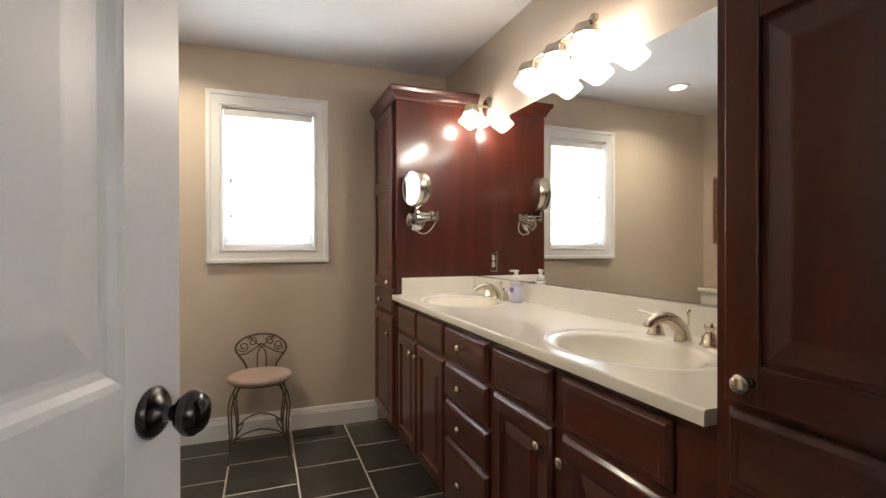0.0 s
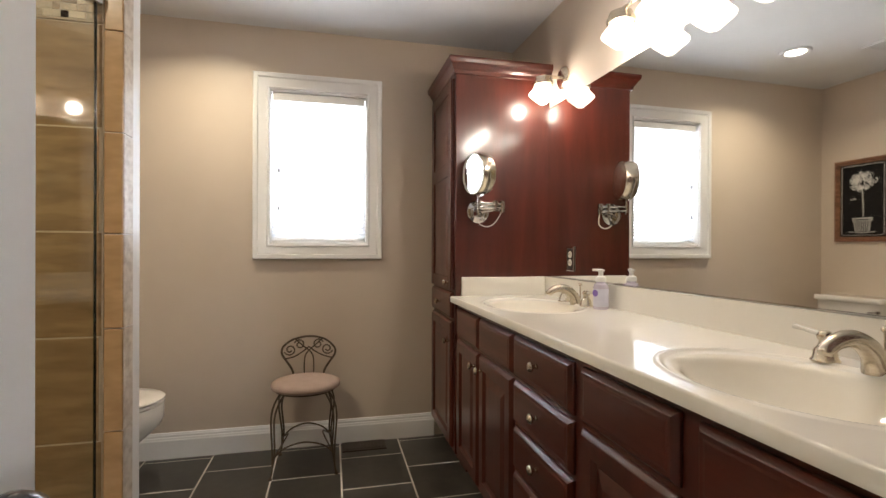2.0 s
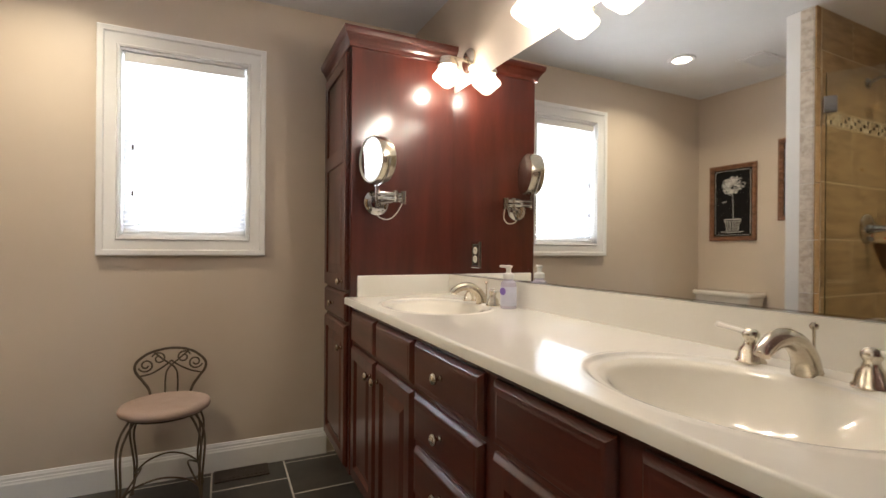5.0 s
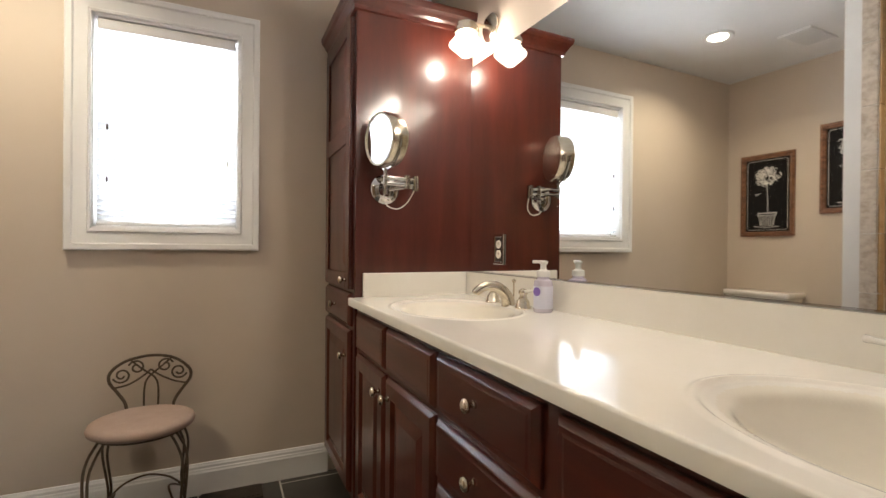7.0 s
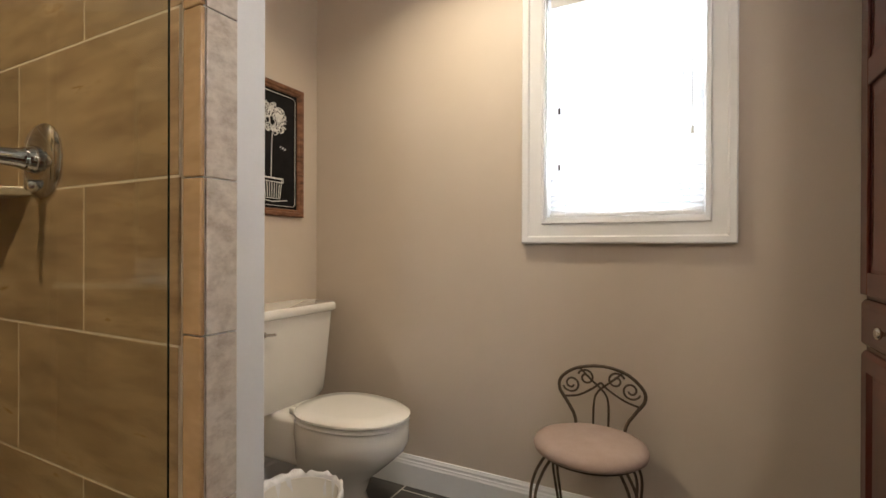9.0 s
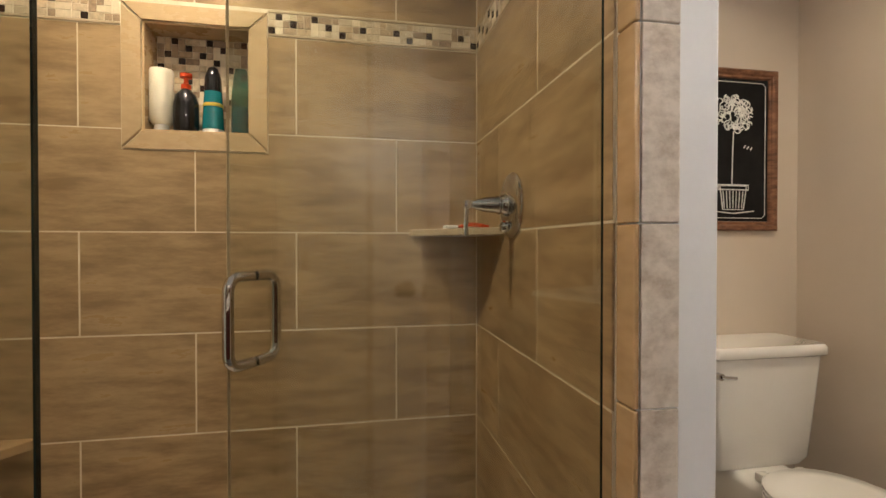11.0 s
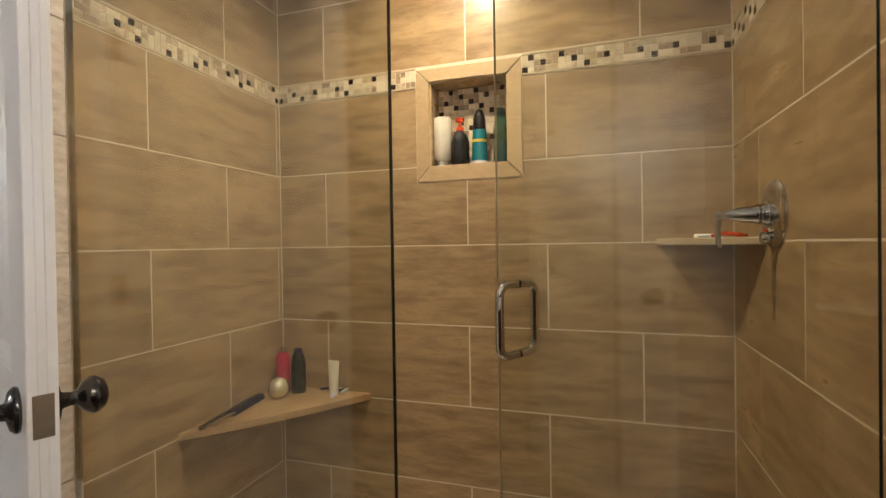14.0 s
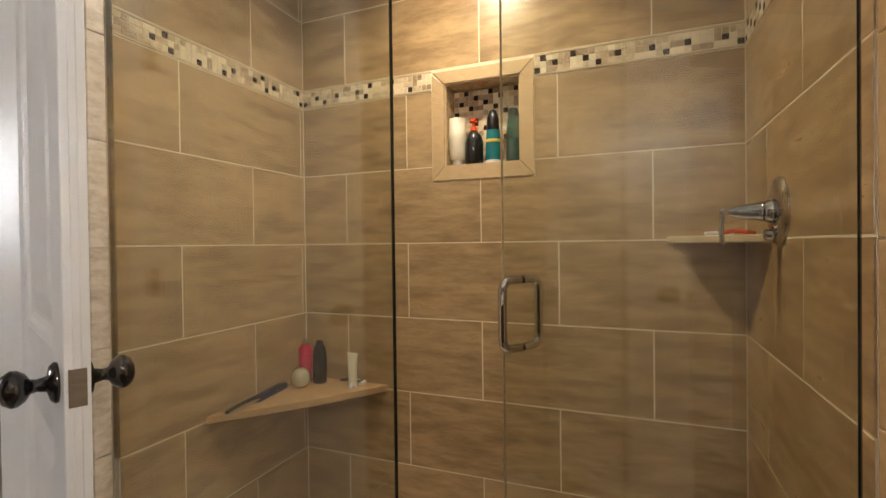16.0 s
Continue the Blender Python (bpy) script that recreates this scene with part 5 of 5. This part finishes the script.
def bottle(name, x, y, z, label, category, pieces, m=None):
    """pieces: (part name, profile, material, label)."""
    e = thing(name, x, y, z, label=label, category=category)
    for pn, prof, material, lb in pieces:
        part(pn, lathe(prof, 24, (T(x, y, z) @ m) if m else T(x, y, z)), material, e, lb, smooth=40)
    return e


bottle("lotion_bottle", nx, 1.132, NZ, "tall cream bottle standing on its cap in the niche", "bottle", (("cap", [(0, 0), (0.020, 0), (0.022, 0.004), (0.019, 0.022), (0, 0.022)], M_WHITEP, "clear white cap"), ("body", [(0, 0.022), (0.026, 0.022), (0.034, 0.034), (0.034, 0.185), (0.032, 0.190), (0, 0.191)], M_CREAMP, "")))
bottle("pump_bottle", nx + 0.01, 1.205, NZ, "black bottle with a red pump in the niche", "bottle", (("body", [(0, 0), (0.033, 0), (0.036, 0.006), (0.036, 0.085), (0.030, 0.112), (0.016, 0.128), (0.013, 0.132), (0, 0.132)], M_BLACKP, ""), ("pump", [(0, 0.132), (0.015, 0.132), (0.014, 0.146), (0.007, 0.150), (0.006, 0.166), (0.017, 0.168), (0.017, 0.180), (0, 0.182)], M_RED, "red-orange pump")))
bottle("shampoo_bottle", nx, 1.280, NZ, "teal and black tapered bottle standing in the niche", "bottle", (("body", [(0, 0.012), (0.031, 0.012), (0.032, 0.016), (0.026, 0.130), (0, 0.130)], M_TEAL, ""), ("base", [(0, 0), (0.030, 0), (0.030, 0.012), (0, 0.012)], M_WHITEP, "clear base"), ("band", [(0.0300, 0.082), (0.0305, 0.083), (0.0298, 0.092), (0.0292, 0.093)], M_YELLOW, "yellow band"), ("top", [(0, 0.130), (0.026, 0.130), (0.024, 0.175), (0.014, 0.205), (0.006, 0.210), (0, 0.210)], M_BLACKP, "black tapered top")))
bottle("conditioner_bottle", nx, 1.362, NZ, "teal translucent bottle at the end of the niche", "bottle", (("body", [(0, 0), (0.027, 0), (0.029, 0.005), (0.028, 0.120), (0.021, 0.185), (0.018, 0.205), (0, 0.206)], M_TEALC, ""), ("liquid", [(0, 0.004), (0.0255, 0.004), (0.0262, 0.085), (0, 0.085)], M_TEAL, "dark liquid")))

# on the bench
BZ = 0.6102
bx0, by0 = XW + 0.0095, 0.4055
bottle("body_wash", bx0 + 0.075, by0 + 0.052, BZ, "crimson bottle of body wash on the shower bench", "bottle", (("body", [(0, 0), (0.026, 0), (0.028, 0.004), (0.028, 0.145), (0.020, 0.160), (0, 0.161)], M_PINK, ""), ("cap", [(0, 0.161), (0.012, 0.161), (0.011, 0.185), (0, 0.186)], M_CLEAR, "clear cap")))
bottle("dark_bottle", bx0 + 0.068, by0 + 0.122, BZ, "dark navy bottle on the shower bench", "bottle", (("body", [(0, 0), (0.027, 0), (0.030, 0.004), (0.030, 0.120), (0.024, 0.150), (0.018, 0.158), (0, 0.159)], M_BLACKP, ""), ("cap", [(0, 0.159), (0.016, 0.159), (0.014, 0.180), (0, 0.181)], M_NAVY, "navy cap")))
bottle("perfume_bottle", bx0 + 0.150, by0 + 0.085, BZ, "round gold-lustre glass bottle on the shower bench", "bottle", (("body", [(0, 0), (0.020, 0), (0.034, 0.010), (0.041, 0.030), (0.040, 0.050), (0.030, 0.070), (0.014, 0.079), (0, 0.080)], M_GOLD, ""), ("collar", [(0.012, 0.078), (0.013, 0.084), (0, 0.085)], M_CHROME, "")))
e = thing("lotion_tube", bx0 + 0.065, by0 + 0.285, BZ, label="cream squeeze tube standing on its cap", category="tube")
tx, ty = bx0 + 0.065, by0 + 0.285
part("tube_body", loft([[(tx + math.cos(a) * rx, ty + math.sin(a) * ry, BZ + z) for a in [2 * math.pi * i / 20 for i in range(20)]] for rx, ry, z in ((0.017, 0.017, 0.016), (0.018, 0.018, 0.022), (0.014, 0.021, 0.09), (0.003, 0.026, 0.132), (0.002, 0.027, 0.138))]), M_CREAMP, e, smooth=50)
part("cap", lathe([(0, 0), (0.016, 0), (0.016, 0.016), (0, 0.016)], 20, T(tx, ty, BZ)), M_WHITEP, e, "white cap", smooth=40)


def razor(name, x, y, rz, handle, head, label):
    e = thing(name, x, y, BZ, rz=rz, label=label, category="razor")
    part("handle", tube(spline([(0, 0, 0.008), (0.04, 0, 0.013), (0.08, 0, 0.010), (0.105, 0, 0.010)], 5), 0.005, 8, radii=[0.006 - 0.0012 * (i % 16) / 16 for i in range(16)]), handle, e, smooth=50)
    part("head", box(0.100, 0.113, -0.020, 0.020, 0.0005, 0.012, 0.003), head, e)


razor("razor", bx0 + 0.115, by0 + 0.305, 200, M_PALEBLUE, M_WHITEP, "pale blue and white disposable razor lying on the bench")
razor("razor", bx0 + 0.035, by0 + 0.205, 95, M_NAVY, M_WHITEP, "navy and white disposable razor lying on the bench")
e = thing("squeegee", bx0 + 0.32, by0 + 0.045, BZ, rz=8, label="black rubber squeegee with a metal handle lying on the bench", category="squeegee")
part("blade", loft([[(-0.14, -0.018, 0.001), (-0.14, 0.018, 0.001), (-0.14, 0.012, 0.022), (-0.14, -0.012, 0.022)], [(0.06, -0.018, 0.001), (0.06, 0.018, 0.001), (0.06, 0.012, 0.022), (0.06, -0.012, 0.022)]]), M_NAVY, e)
part("handle", tube([(0.05, -0.010, 0.014), (0.13, -0.008, 0.016), (0.205, -0.006, 0.014)], 0.007, 10), M_BLACKP, e, smooth=40)
part("handle_rod", tube([(0.05, 0.012, 0.012), (0.13, 0.010, 0.014), (0.200, 0.006, 0.012)], 0.005, 10), M_NICKEL, e, "metal rod", smooth=40)

# on the small shelf
SHZ = 1.2162
e = part("soap_bar", box(XW + 0.060, XW + 0.115, 1.995, 2.070, SHZ, SHZ + 0.012, 0.005), M_WHITEP, None, "thin white soap bar on the corner shelf", category="soap")
e = thing("red_razor", XW + 0.17, 2.06, SHZ, rz=35, label="red plastic razor lying on the corner shelf", category="razor")
part("handle", tube([(-0.045, 0, 0.006), (0.0, 0, 0.012), (0.050, 0, 0.007)], 0.006, 8), M_RED, e, smooth=40)
part("head", box(0.046, 0.060, -0.018, 0.018, 0.0006, 0.010, 0.003), M_RED, e)


# ---- many small pieces ----
wall_tiles(bed_w, 0.4055, PART_Y0 - 0.0095, 1.24, 1.535, tile_w, NF)
wall_tiles(bed_s, XW + 0.0095, -0.303, -0.855, -0.535, tile_s)
wall_tiles(bed_n, XW + 0.0095, -0.303, -0.92, -0.63, tile_n)
surround(bed_w)
for z in (BAND[0] + 0.0045, BAND[1] - 0.0045):
    for a0, a1 in ((0.406, NF[0] - 0.002), (NF[1] + 0.002, PART_Y0 - 0.01)):
        part("pencil_liner", box(XW + 0.004, XW + 0.012, a0, a1, z - 0.004, z + 0.004, 0.002), M_BONE, bed_w)
    part("pencil_liner", box(XW + 0.013, -0.303, 0.400, 0.408, z - 0.004, z + 0.004, 0.002), M_BONE, bed_s)
    part("pencil_liner", box(XW + 0.013, -0.303, PART_Y0 - 0.012, PART_Y0 - 0.004, z - 0.004, z + 0.004, 0.002), M_BONE, bed_n)
mw, ms, mn = mos_on("x", XW, 1), mos_on("y", 0.396, 1), mos_on("y", PART_Y0, -1)
mosaic(bed_w, 0.408, NF[0] - 0.002, BAND[0] + 0.009, BAND[1] - 0.009, mw, 11)
mosaic(bed_w, NF[1] + 0.002, PART_Y0 - 0.011, BAND[0] + 0.009, BAND[1] - 0.009, mw, 12)
mosaic(bed_s, XW + 0.013, -0.304, BAND[0] + 0.009, BAND[1] - 0.009, ms, 13)
mosaic(bed_n, XW + 0.013, -0.304, BAND[0] + 0.009, BAND[1] - 0.009, mn, 14)
niche_bed = structure("niche_back", box(XW - 0.0945, XW - 0.0915, NICHE[0], NICHE[1], NICHE[2], NICHE[3]), M_GROUT, "mosaic-lined back of the shower niche", "tiled wall")
mosaic(niche_bed, NICHE[0] + 0.007, NICHE[1] - 0.007, NICHE[2] + 0.007, NICHE[3] - 0.007, mos_on("x", XW - 0.0945, 1, 0.002, 0.006), 15)

PITCH = 0.344
fx = 0.060 - 4 * PITCH
col = 0
tile_mesh = {}
while fx < 1.06:
    fy = (3.025 if col % 2 == 0 else 3.197) - 9 * PITCH
    while fy < YN:
        x0, x1, y0, y1 = max(fx, XW), min(fx + PITCH, 1.06), max(fy, YS - 0.12), min(fy + PITCH, YN)
        if x1 - x0 > 0.01 and y1 - y0 > 0.01:
            key = (round(x1 - x0, 4), round(y1 - y0, 4))
            c = ((x0 + x1) / 2, (y0 + y1) / 2, 0.0)
            if key not in tile_mesh:
                tile_mesh[key] = part("floor_tile", box(x0 + 0.0032, x1 - 0.0032, y0 + 0.0032, y1 - 0.0032, -0.006, 0.0, 0.0015, 1), M_SLATE, floor, at=c)
            else:
                o = tile_mesh[key].copy()
                scene.collection.objects.link(o)
                o.location = c
        fy += PITCH
    fx += PITCH
    col += 1
